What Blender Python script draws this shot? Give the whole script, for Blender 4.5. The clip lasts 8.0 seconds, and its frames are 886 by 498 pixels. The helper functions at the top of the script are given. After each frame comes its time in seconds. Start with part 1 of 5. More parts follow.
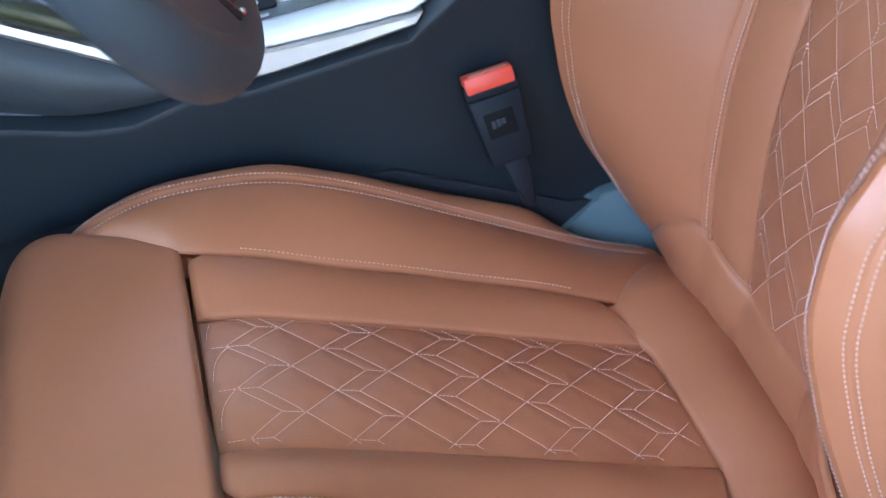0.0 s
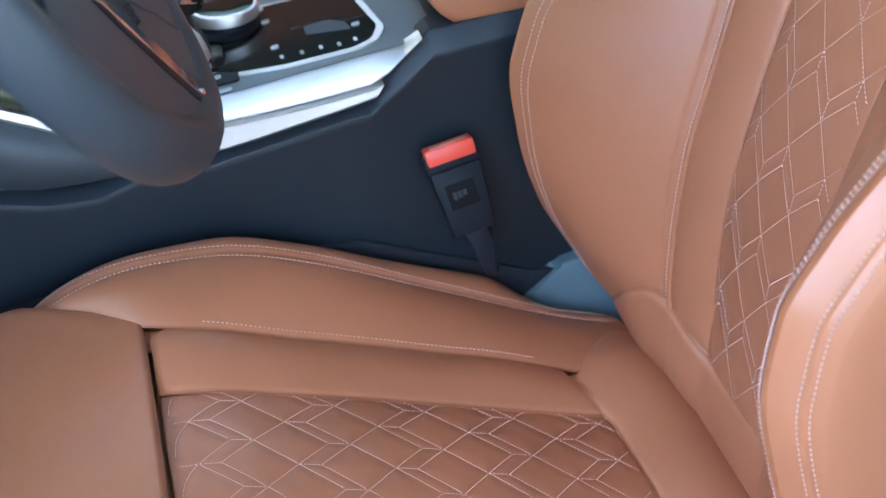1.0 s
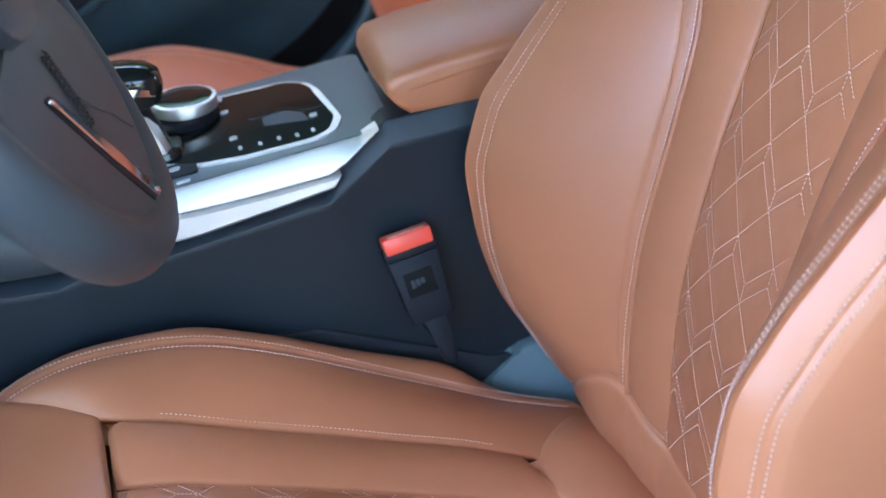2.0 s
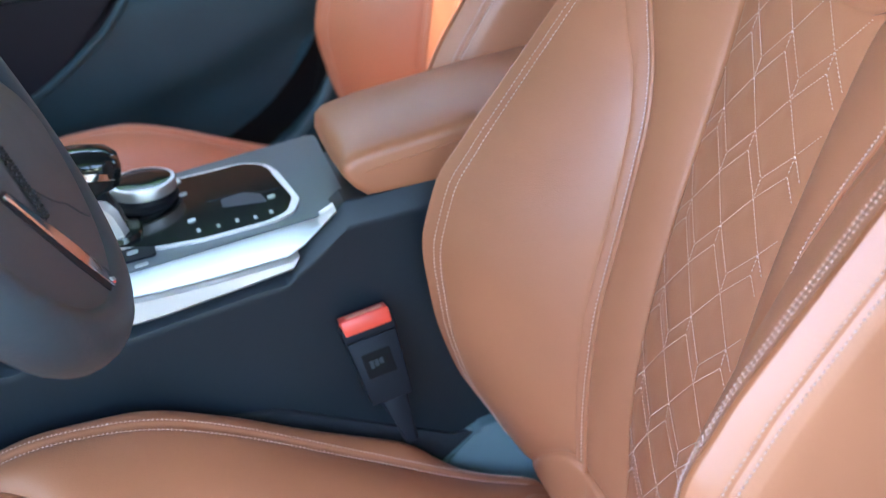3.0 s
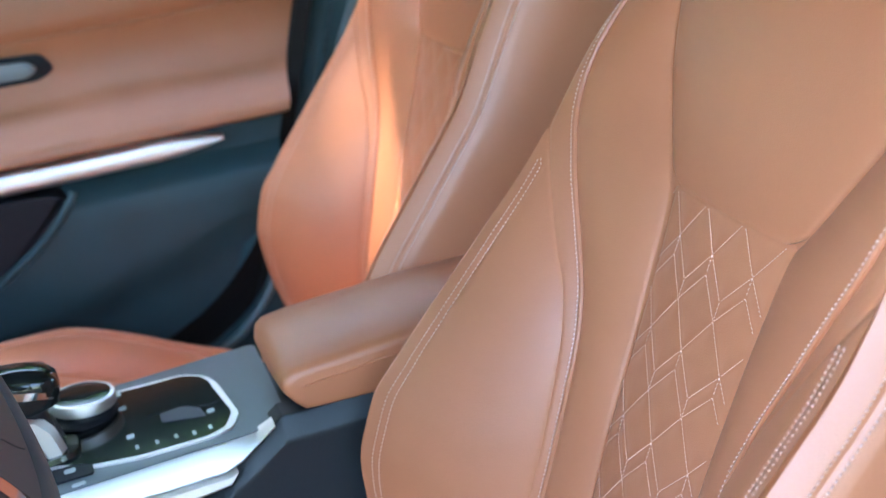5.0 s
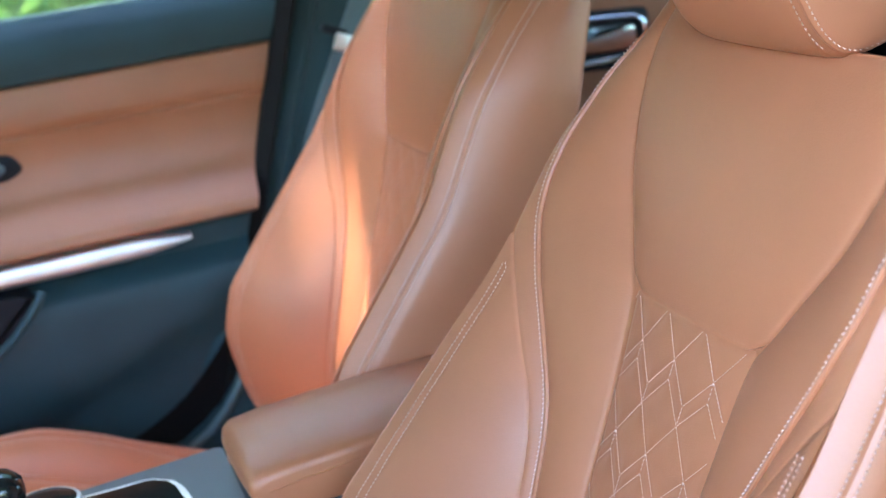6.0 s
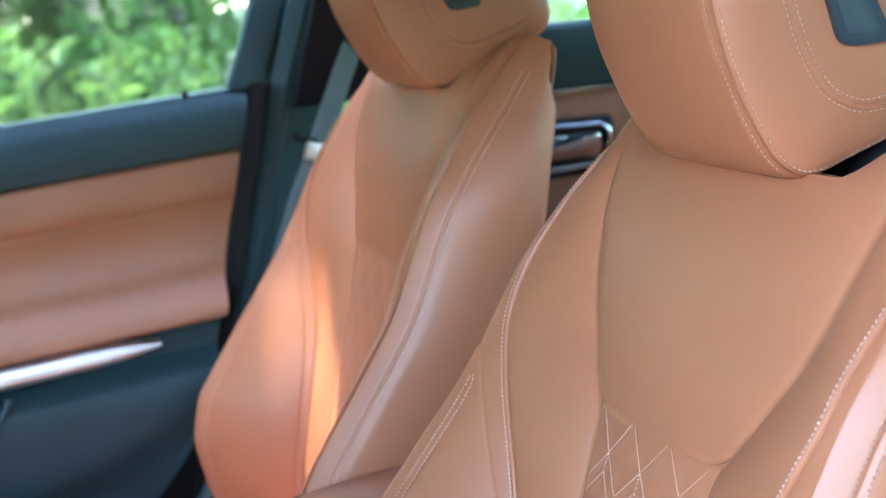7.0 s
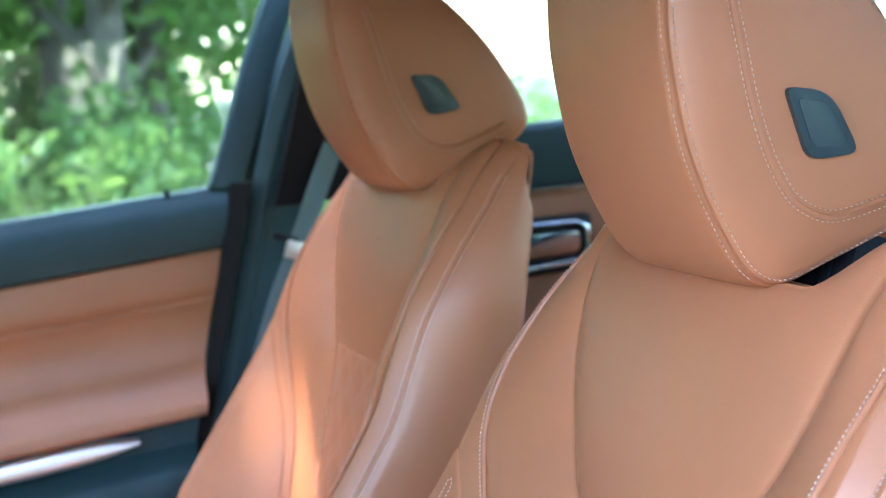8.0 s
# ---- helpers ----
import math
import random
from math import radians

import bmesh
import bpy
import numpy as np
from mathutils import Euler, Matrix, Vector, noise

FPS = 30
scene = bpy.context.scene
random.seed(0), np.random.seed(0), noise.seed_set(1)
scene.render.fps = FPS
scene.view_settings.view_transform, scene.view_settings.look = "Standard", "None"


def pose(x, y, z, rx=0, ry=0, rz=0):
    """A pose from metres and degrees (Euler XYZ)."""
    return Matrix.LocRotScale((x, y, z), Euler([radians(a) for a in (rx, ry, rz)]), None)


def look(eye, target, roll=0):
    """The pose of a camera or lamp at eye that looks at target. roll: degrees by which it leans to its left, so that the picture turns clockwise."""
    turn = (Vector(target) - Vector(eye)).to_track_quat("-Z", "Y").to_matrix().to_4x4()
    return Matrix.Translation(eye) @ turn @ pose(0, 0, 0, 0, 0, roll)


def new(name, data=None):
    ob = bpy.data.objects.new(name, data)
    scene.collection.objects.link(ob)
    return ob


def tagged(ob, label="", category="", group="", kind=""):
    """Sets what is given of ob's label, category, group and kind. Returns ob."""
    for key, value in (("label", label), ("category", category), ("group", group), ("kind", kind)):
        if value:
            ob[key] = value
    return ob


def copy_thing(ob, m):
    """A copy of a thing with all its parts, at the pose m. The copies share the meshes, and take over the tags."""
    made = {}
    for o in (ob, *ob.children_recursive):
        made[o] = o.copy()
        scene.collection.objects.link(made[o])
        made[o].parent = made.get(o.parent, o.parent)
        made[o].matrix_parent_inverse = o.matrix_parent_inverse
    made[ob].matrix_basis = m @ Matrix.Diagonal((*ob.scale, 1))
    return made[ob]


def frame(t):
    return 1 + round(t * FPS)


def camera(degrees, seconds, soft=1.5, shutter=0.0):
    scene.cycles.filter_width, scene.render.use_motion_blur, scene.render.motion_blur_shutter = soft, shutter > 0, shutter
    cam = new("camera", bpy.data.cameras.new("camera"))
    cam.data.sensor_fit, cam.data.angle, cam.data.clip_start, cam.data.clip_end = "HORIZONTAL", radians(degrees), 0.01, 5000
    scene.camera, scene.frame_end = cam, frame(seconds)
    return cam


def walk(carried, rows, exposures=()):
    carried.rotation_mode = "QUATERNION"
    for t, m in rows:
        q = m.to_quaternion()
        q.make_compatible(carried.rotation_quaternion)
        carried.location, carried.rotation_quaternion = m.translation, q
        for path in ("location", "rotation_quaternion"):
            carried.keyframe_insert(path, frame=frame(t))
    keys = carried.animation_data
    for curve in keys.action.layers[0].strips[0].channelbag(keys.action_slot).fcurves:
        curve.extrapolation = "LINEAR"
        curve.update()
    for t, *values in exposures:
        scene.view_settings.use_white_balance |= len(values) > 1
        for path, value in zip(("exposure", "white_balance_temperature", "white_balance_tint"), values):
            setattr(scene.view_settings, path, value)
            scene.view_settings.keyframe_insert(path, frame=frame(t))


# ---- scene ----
# World: x to the car's rear, y to its passenger side, z up. The driver's seat has its middle plane at y = 0.
cam = camera(36.18, 8.0, soft=0.8)
cam.data.dof.use_dof = True
cam.data.dof.focus_distance = 0.95
cam.data.dof.aperture_fstop = 7.1
walk(cam, [
    (0, look((-0.2879, -0.7817, 1.1695), (-0.1798, 0.0428, 0.6139), -6.76)),
    (0.5, look((-0.2835, -0.7828, 1.1757), (-0.1604, 0.0491, 0.6347), -6.48)),
    (1, look((-0.2787, -0.7845, 1.1828), (-0.1425, 0.0574, 0.6607), -6.29)),
    (1.5, look((-0.2734, -0.7862, 1.1900), (-0.1220, 0.0672, 0.6912), -6.08)),
    (3, look((-0.2597, -0.7905, 1.2132), (-0.0581, 0.0852, 0.7746), -5.62)),
    (3.5, look((-0.2557, -0.7919, 1.2226), (-0.0414, 0.0914, 0.8057), -5.49)),
    (4, look((-0.2518, -0.7927, 1.2330), (-0.0212, 0.0967, 0.8383), -5.47)),
    (4.5, look((-0.2483, -0.7948, 1.2438), (-0.0033, 0.1056, 0.8843), -5.38)),
    (6, look((-0.2433, -0.8067, 1.2717), (0.0481, 0.1114, 1.0032), -5.29)),
    (6.5, look((-0.2423, -0.8118, 1.2800), (0.0645, 0.1104, 1.0444), -5.21)),
    (7, look((-0.2417, -0.8173, 1.2877), (0.0806, 0.1077, 1.0863), -5.09)),
    (7.5, look((-0.2420, -0.8226, 1.2948), (0.0919, 0.1048, 1.1265), -5.01)),
    (8, look((-0.2420, -0.8289, 1.3021), (0.1023, 0.0998, 1.1642), -4.95)),
], [(0, 4.60, 6450, 16), (3, 4.74, 6330, 12), (5, 4.77, 6320, 10), (8, 4.80, 6020, 9)])

# ---- light ----
SUN_DIR = Vector((-0.44, 0.385, 0.81)).normalized()
SUN_ELEV, SUN_TURN = math.degrees(math.asin(SUN_DIR.z)), math.degrees(math.atan2(SUN_DIR.x, SUN_DIR.y))
world = bpy.data.worlds.new("sky")
scene.world = world
world.use_nodes = True
wn = world.node_tree.nodes
sky = wn.new("ShaderNodeTexSky")
sky.sky_type = "NISHITA"
sky.sun_disc = False
sky.sun_elevation, sky.sun_rotation = radians(SUN_ELEV), radians(SUN_TURN)
wn["Background"].inputs["Strength"].default_value = 0.15
world.node_tree.links.new(sky.outputs["Color"], wn["Background"].inputs["Color"])
sun_data = bpy.data.lights.new("sun", "SUN")
sun_data.energy, sun_data.angle, sun_data.color = 1.5, radians(2.0), (1.0, 0.93, 0.80)
sun = new("sun", sun_data)
sun.matrix_world = look(tuple(SUN_DIR * 10), (0, 0, 0))


# ---- materials ----
def material(name, base, rough=0.5, metal=0.0, grain=0.0, grain_size=0.001, stain=0.12, stain_size=0.12, spec=0.5, coat=0.0, cells=False, rough_var=0.06):
    """A surface with two scales of variation: broad stains in colour and gloss, and fine relief."""
    m = bpy.data.materials.new(name)
    m.use_nodes = True
    nt = m.node_tree
    n, l = nt.nodes, nt.links
    b = n["Principled BSDF"]
    b.inputs["Metallic"].default_value = metal
    b.inputs["Specular IOR Level"].default_value = spec
    b.inputs["Coat Weight"].default_value = coat
    b.inputs["Coat Roughness"].default_value = 0.08
    co = n.new("ShaderNodeTexCoord")
    big = n.new("ShaderNodeTexNoise")
    big.inputs["Scale"].default_value = 1.0 / stain_size
    big.inputs["Detail"].default_value = 5.0
    l.new(co.outputs["Object"], big.inputs["Vector"])
    ramp = n.new("ShaderNodeValToRGB")
    ramp.color_ramp.elements[0].position, ramp.color_ramp.elements[1].position = 0.3, 0.7
    ramp.color_ramp.elements[0].color = (*[c * (1 - stain) for c in base], 1)
    ramp.color_ramp.elements[1].color = (*[min(1, c * (1 + stain)) for c in base], 1)
    l.new(big.outputs["Fac"], ramp.inputs["Fac"])
    l.new(ramp.outputs["Color"], b.inputs["Base Color"])
    mr = n.new("ShaderNodeMapRange")
    mr.inputs["To Min"].default_value = max(0.02, rough - rough_var)
    mr.inputs["To Max"].default_value = min(1, rough + rough_var)
    fine = n.new("ShaderNodeTexNoise")
    fine.inputs["Scale"].default_value = 0.35 / grain_size
    fine.inputs["Detail"].default_value = 3.0
    l.new(co.outputs["Object"], fine.inputs["Vector"])
    l.new(big.outputs["Fac"], mr.inputs["Value"])
    l.new(mr.outputs["Result"], b.inputs["Roughness"])
    if grain:
        bump = n.new("ShaderNodeBump")
        bump.inputs["Strength"].default_value = grain
        bump.inputs["Distance"].default_value = grain_size * 0.4
        if cells:
            v = n.new("ShaderNodeTexVoronoi")
            v.inputs["Scale"].default_value = 1.0 / grain_size
            l.new(co.outputs["Object"], v.inputs["Vector"])
            mix = n.new("ShaderNodeMath")
            mix.operation = "ADD"
            l.new(v.outputs["Distance"], mix.inputs[0])
            l.new(fine.outputs["Fac"], mix.inputs[1])
            l.new(mix.outputs[0], bump.inputs["Height"])
        else:
            l.new(fine.outputs["Fac"], bump.inputs["Height"])
        l.new(bump.outputs["Normal"], b.inputs["Normal"])
    return m


TAN = material("tan_leather", (0.441, 0.152, 0.070), 0.41, grain=0.16, grain_size=0.0011, stain=0.06, spec=0.58, cells=True)
TAN_DOOR = material("door_leather", (0.35, 0.136, 0.067), 0.45, grain=0.2, grain_size=0.0012, stain=0.07, cells=True)
THREAD = material("thread", (0.70, 0.46, 0.38), 0.8, spec=0.15, grain=0.5, grain_size=0.0005)
HEAD_THREAD = material("warm_thread", (0.58, 0.36, 0.28), 0.8, spec=0.15, grain=0.5, grain_size=0.0005)
BLACK_THREAD = material("black_thread", (0.015, 0.015, 0.017), 0.6)
DARK = material("dark_plastic", (0.007, 0.012, 0.017), 0.50, grain=0.4, grain_size=0.0012, stain=0.15)
DARK_SOFT = material("soft_dark_trim", (0.022, 0.050, 0.058), 0.6, grain=0.5, grain_size=0.0015, stain=0.15, spec=0.35)
BLACK = material("black_plastic", (0.008, 0.009, 0.013), 0.55, spec=0.2, grain=0.2, grain_size=0.001)
RUBBER = material("rubber_seal", (0.008, 0.007, 0.007), 0.8, spec=0.15)
WHEEL = material("black_leather", (0.042, 0.051, 0.060), 0.46, spec=0.5, grain=0.35, grain_size=0.0014, cells=True)
SILVER = material("brushed_aluminium", (0.73, 0.69, 0.665), 0.50, metal=1.0, grain=0.15, grain_size=0.0006, stain=0.04)
CHROME = material("chrome", (0.85, 0.86, 0.88), 0.10, metal=1.0, stain=0.02)
GLOSS = material("piano_black", (0.008, 0.010, 0.010), 0.10, spec=0.45, rough_var=0.03)
RED = material("red_plastic", (0.85, 0.07, 0.035), 0.4)
BUTTON = material("button_plastic", (0.045, 0.060, 0.066), 0.26, stain=0.1)
FRAME = material("frame_plastic", (0.030, 0.042, 0.050), 0.33, stain=0.1)
KNEE = material("soft_grey_pad", (0.040, 0.047, 0.052), 0.5, grain=0.5, grain_size=0.0015, stain=0.15)
CARPET = material("carpet", (0.012, 0.013, 0.017), 0.95, grain=1.0, grain_size=0.003)
WEBBING = material("belt_webbing", (0.10, 0.155, 0.175), 0.7, grain=0.6, grain_size=0.0012)
SATIN = material("satin_grey", (0.10, 0.115, 0.13), 0.32, stain=0.08)
GREY = material("grey_trim", (0.105, 0.155, 0.165), 0.6, grain=0.4, grain_size=0.0015)
LINER = material("headliner", (0.18, 0.18, 0.18), 0.95, grain=0.6, grain_size=0.002)
WHITE = material("white_print", (0.45, 0.46, 0.46), 0.5)
GLASS = bpy.data.materials.new("tinted_glass")
GLASS.use_nodes = True
gn = GLASS.node_tree.nodes
gn.remove(gn["Principled BSDF"])
g_clear, g_shine, g_mix, g_edge = gn.new("ShaderNodeBsdfTransparent"), gn.new("ShaderNodeBsdfGlossy"), gn.new("ShaderNodeMixShader"), gn.new("ShaderNodeFresnel")
g_clear.inputs["Color"].default_value = (0.67, 0.73, 0.70, 1)
g_shine.inputs["Roughness"].default_value = 0.02
g_edge.inputs["IOR"].default_value = 1.45
GLASS.node_tree.links.new(g_edge.outputs[0], g_mix.inputs[0])
GLASS.node_tree.links.new(g_clear.outputs[0], g_mix.inputs[1])
GLASS.node_tree.links.new(g_shine.outputs[0], g_mix.inputs[2])
GLASS.node_tree.links.new(g_mix.outputs[0], gn["Material Output"].inputs["Surface"])
PAINT = material("car_paint", (0.03, 0.035, 0.045), 0.2, metal=0.3, coat=1.0)


# ---- helpers for building ----
def curve(*knots):
    """A smooth function through (x, value) knots (monotone cubic)."""
    xs = np.array([k[0] for k in knots], float)
    ys = np.array([k[1] for k in knots], float)
    h = np.diff(xs)
    d = np.diff(ys) / h
    m = np.zeros(len(xs))
    for i in range(1, len(xs) - 1):
        if d[i - 1] * d[i] > 0:
            w1, w2 = 2 * h[i] + h[i - 1], h[i] + 2 * h[i - 1]
            m[i] = (w1 + w2) / (w1 / d[i - 1] + w2 / d[i])
    m[0], m[-1] = d[0], d[-1]

    def at(x):
        x = np.clip(np.asarray(x, float), xs[0], xs[-1])
        i = np.clip(np.searchsorted(xs, x) - 1, 0, len(xs) - 2)
        t = (x - xs[i]) / h[i]
        return ((2 * t**3 - 3 * t**2 + 1) * ys[i] + (t**3 - 2 * t**2 + t) * h[i] * m[i]
                + (-2 * t**3 + 3 * t**2) * ys[i + 1] + (t**3 - t**2) * h[i] * m[i + 1])
    return at


def empty(name, place=(0, 0, 0)):
    ob = new(name)
    ob.empty_display_size = 0.05
    ob.location = place
    return ob


def link_mesh(name, verts, faces, mat, parent=None, label="", smooth=True):
    me = bpy.data.meshes.new(name)
    me.from_pydata([tuple(map(float, v)) for v in verts], [], [tuple(f) for f in faces])
    if smooth:
        me.polygons.foreach_set("use_smooth", [True] * len(me.polygons))
    me.update()
    me.materials.append(mat)
    ob = new(name, me)
    if parent is not None:
        ob.parent = parent
        # parents are only translated: children keep world coordinates
        ob.matrix_parent_inverse = Matrix.Translation(parent.matrix_basis.translation).inverted() @ Matrix.Identity(4) if parent.parent is None else Matrix.Identity(4)
    if label:
        ob["label"] = label
    return ob


def part(name, bm, mat, parent=None, label="", smooth=False, angle=40):
    """Links a bmesh as one mesh object under a thing or part."""
    bmesh.ops.recalc_face_normals(bm, faces=bm.faces)
    me = bpy.data.meshes.new(name)
    bm.to_mesh(me)
    bm.free()
    me.materials.append(mat)
    if smooth:
        me.polygons.foreach_set("use_smooth", [True] * len(me.polygons))
        me.set_sharp_from_angle(angle=radians(angle))
    ob = new(name, me)
    if parent is not None:
        ob.parent = parent
        ob.matrix_parent_inverse = Matrix.Translation(parent.matrix_basis.translation).inverted() if parent.parent is None else Matrix.Identity(4)
    if label:
        ob["label"] = label
    return ob


def box(bm, lo, hi, bevel=0.0, seg=2, turn=None):
    lo, hi = Vector(lo), Vector(hi)
    r = bmesh.ops.create_cube(bm, size=1.0)
    vs = r["verts"]
    for v in vs:
        v.co = Vector([a + (c + 0.5) * (b - a) for a, b, c in zip(lo, hi, v.co)])
    if bevel:
        es = list({e for v in vs for e in v.link_edges})
        g = bmesh.ops.bevel(bm, geom=es, offset=bevel, segments=seg, profile=0.5, affect="EDGES")
        vs = list({v for f in g["faces"] for v in f.verts} | {v for v in vs if v.is_valid})
    if turn is not None:
        for v in vs:
            v.co = turn @ v.co
    return vs


def prism(bm, outline, axis, a, b, bevel=0.0, seg=2):
    """An outline of 2D points drawn out along an axis from a to b. axis 1: points are (x, z); axis 2: (x, y); axis 0: (y, z)."""
    def at(p, w):
        return {0: (w, p[0], p[1]), 1: (p[0], w, p[1]), 2: (p[0], p[1], w)}[axis]
    va = [bm.verts.new(at(p, a)) for p in outline]
    vb = [bm.verts.new(at(p, b)) for p in outline]
    n = len(outline)
    fs = [bm.faces.new(va[::-1]), bm.faces.new(vb)]
    for i in range(n):
        fs.append(bm.faces.new((va[i], va[(i + 1) % n], vb[(i + 1) % n], vb[i])))
    if bevel:
        es = list({e for f in fs for e in f.edges})
        bmesh.ops.bevel(bm, geom=es, offset=bevel, segments=seg, profile=0.5, affect="EDGES", clamp_overlap=True)


def tube(bm, pts, r, sides=8, closed=False):
    """A round cord along points. r: one radius or one for each point."""
    pts = [Vector(p) for p in pts]
    n = len(pts)
    rs = r if hasattr(r, "__len__") else [r] * n
    rings = []
    up = None
    for i, p in enumerate(pts):
        a = pts[i - 1] if (i or closed) else p
        c = pts[(i + 1) % n] if (i < n - 1 or closed) else p
        d = (c - a).normalized()
        if up is None:
            up = d.orthogonal().normalized()
        up = (up - d * up.dot(d)).normalized()
        w = d.cross(up)
        rings.append([bm.verts.new(p + float(rs[i]) * (math.cos(k * math.tau / sides) * up + math.sin(k * math.tau / sides) * w)) for k in range(sides)])
    for i in range(n if closed else n - 1):
        q, s = rings[i], rings[(i + 1) % n]
        off = 0
        if closed and i == n - 1:
            off = min(range(sides), key=lambda o: (q[0].co - s[o].co).length)
        for k in range(sides):
            bm.faces.new((q[k], q[(k + 1) % sides], s[(k + 1 + off) % sides], s[(k + off) % sides]))
    if not closed:
        bm.faces.new(rings[0][::-1])
        bm.faces.new(rings[-1])


def grid_faces(nu, nv, base=0):
    return [(base + i * nv + j, base + (i + 1) * nv + j, base + (i + 1) * nv + j + 1, base + i * nv + j + 1) for i in range(nu - 1) for j in range(nv - 1)]


def padded(name, P, mat, parent, label="", seam=0.005, drop=0.0032, puff=0.0, thick=0.02, relief=None, flip=False, edges="1111"):
    """An upholstered panel from a grid of points: its border rolls into the seams, and it has a turned-in rim.
    edges: which borders (first u, last u, first v, last v) roll in."""
    nu, nv = P.shape[:2]
    du = np.gradient(P, axis=0)
    dv = np.gradient(P, axis=1)
    N = np.cross(du, dv)
    N /= np.linalg.norm(N, axis=2)[..., None] + 1e-12
    if flip:
        N = -N
    lu = np.concatenate([np.zeros((1, nv)), np.cumsum(np.linalg.norm(np.diff(P, axis=0), axis=2), axis=0)])
    lv = np.concatenate([np.zeros((nu, 1)), np.cumsum(np.linalg.norm(np.diff(P, axis=1), axis=2), axis=1)], axis=1)
    far = np.full((nu, nv), 9.0)
    e = [lu, lu[-1:] - lu, lv, lv[:, -1:] - lv]
    fall = np.zeros((nu, nv))
    for k in range(4):
        if edges[k] == "1":
            fall = np.maximum(fall, np.clip(1 - e[k] / seam, 0, 1) ** 2)
            far = np.minimum(far, e[k])
    h = -drop * fall + puff * (1 - np.exp(-far / 0.02))
    if relief is not None:
        h = h + relief
    Q = P + N * h[..., None]
    verts = list(Q.reshape(-1, 3))
    faces = grid_faces(nu, nv)
    rim = [(i, 0) for i in range(nu)] + [(nu - 1, j) for j in range(1, nv)] + [(i, nv - 1) for i in range(nu - 2, -1, -1)] + [(0, j) for j in range(nv - 2, 0, -1)]
    base = len(verts)
    for i, j in rim:
        verts.append(Q[i, j] - N[i, j] * thick)
    m = len(rim)
    for k in range(m):
        a, b = rim[k], rim[(k + 1) % m]
        faces.append((a[0] * nv + a[1], b[0] * nv + b[1], base + (k + 1) % m, base + k))
    if flip:
        faces = [f[::-1] for f in faces]
    return link_mesh(name, verts, faces, mat, parent, label)


def stitch_run(pts, normal, dash=0.0022, gap=0.0018, r=0.00048, lift=0.0002):
    """Thread dashes along a line of points: vertices and faces of small rounded bars. normal: one for each point."""
    pts = np.asarray(pts, float)
    nor = np.asarray(normal, float)
    if nor.ndim == 1:
        nor = np.tile(nor, (len(pts), 1))
    L = np.concatenate([[0], np.cumsum(np.linalg.norm(np.diff(pts, axis=0), axis=1))])
    vs, fs = [], []
    at = 0.0005
    while at + dash < L[-1]:
        a = np.array([np.interp(at, L, pts[:, k]) for k in range(3)])
        b = np.array([np.interp(at + dash, L, pts[:, k]) for k in range(3)])
        n = np.array([np.interp(at, L, nor[:, k]) for k in range(3)])
        n /= np.linalg.norm(n) + 1e-12
        d = (b - a) / (np.linalg.norm(b - a) + 1e-12)
        w = np.cross(d, n)
        w /= np.linalg.norm(w) + 1e-12
        o = len(vs)
        mid = (a + b) / 2 + n * (r + lift)
        for p, k in ((a, 0.4), (mid, 1.0), (b, 0.4)):
            p = p + n * lift * 0.3
            vs += [p + w * r * k, p + n * r * 1.3 * k, p - w * r * k]
        for i in (0, 3):
            fs += [(o + i, o + i + 1, o + i + 4, o + i + 3), (o + i + 1, o + i + 2, o + i + 5, o + i + 4)]
        fs += [(o, o + 2, o + 1), (o + 6, o + 7, o + 8)]
        at += dash + gap
    return vs, fs


def thread(name, runs, parent, mat=None, label="", **kw):
    vs, fs = [], []
    for pts, nor in runs:
        v, f = stitch_run(pts, nor, **kw)
        o = len(vs)
        vs += v
        fs += [tuple(i + o for i in q) for q in f]
    ob = link_mesh(name, vs, fs, mat or THREAD, parent, label, smooth=False)
    ob["kind"] = "stuff"
    return ob


def diamonds(l0, l1, half, first_l, first_y, period, wide, a, b, f):
    """The quilting lines of an insert in (length, across): narrow double rows between single ones, cut to the insert.
    a, b, f: lengths of a single row, of the short link that opens a double row and of the one that closes it."""
    out = []
    for k in range(-2, int((l1 - l0) / period) + 3):
        for j in range(-4, 5):
            L = np.array((first_l + k * period, first_y + j * wide))
            Lf = L - (f, 0)
            for sgn in (-1, 1):
                out.append((L, L + (a, sgn * wide / 2)))
                R2 = L + (a - period, sgn * wide / 2)
                out.append((R2, Lf))
                out.append((R2 + (b, 0), L))
            out.append((Lf, L))
            R = L + (a, wide / 2)
            out.append((R, R + (b, 0)))
    cut = []
    for p, q in out:
        ts = np.linspace(0, 1, 25)
        pp = p + (q - p) * ts[:, None]
        ok = (pp[:, 0] > l0) & (pp[:, 0] < l1) & (np.abs(pp[:, 1]) < half(pp[:, 0]))
        if ok.sum() > 3:
            cut.append((pp[ok][0], pp[ok][-1]))
    return cut


def groove(LL, YY, lines, depth=0.0016, width=0.006):
    far = np.full(LL.shape, 1.0)
    for p, q in lines:
        d = q - p
        t = np.clip(((LL - p[0]) * d[0] + (YY - p[1]) * d[1]) / (d @ d + 1e-12), 0, 1)
        far = np.minimum(far, np.hypot(LL - p[0] - t * d[0], YY - p[1] - t * d[1]))
    return -depth * np.exp(-far / width)


# ---- front seats ----
# Backrest: s runs up it, n stands out of it towards the sitter.
BACK_O = np.array((0.018, 0.0, 0.52))
BACK_U = np.array((0.3743, 0.0, 0.9273))
BACK_N = np.array((-0.9273, 0.0, 0.3743))


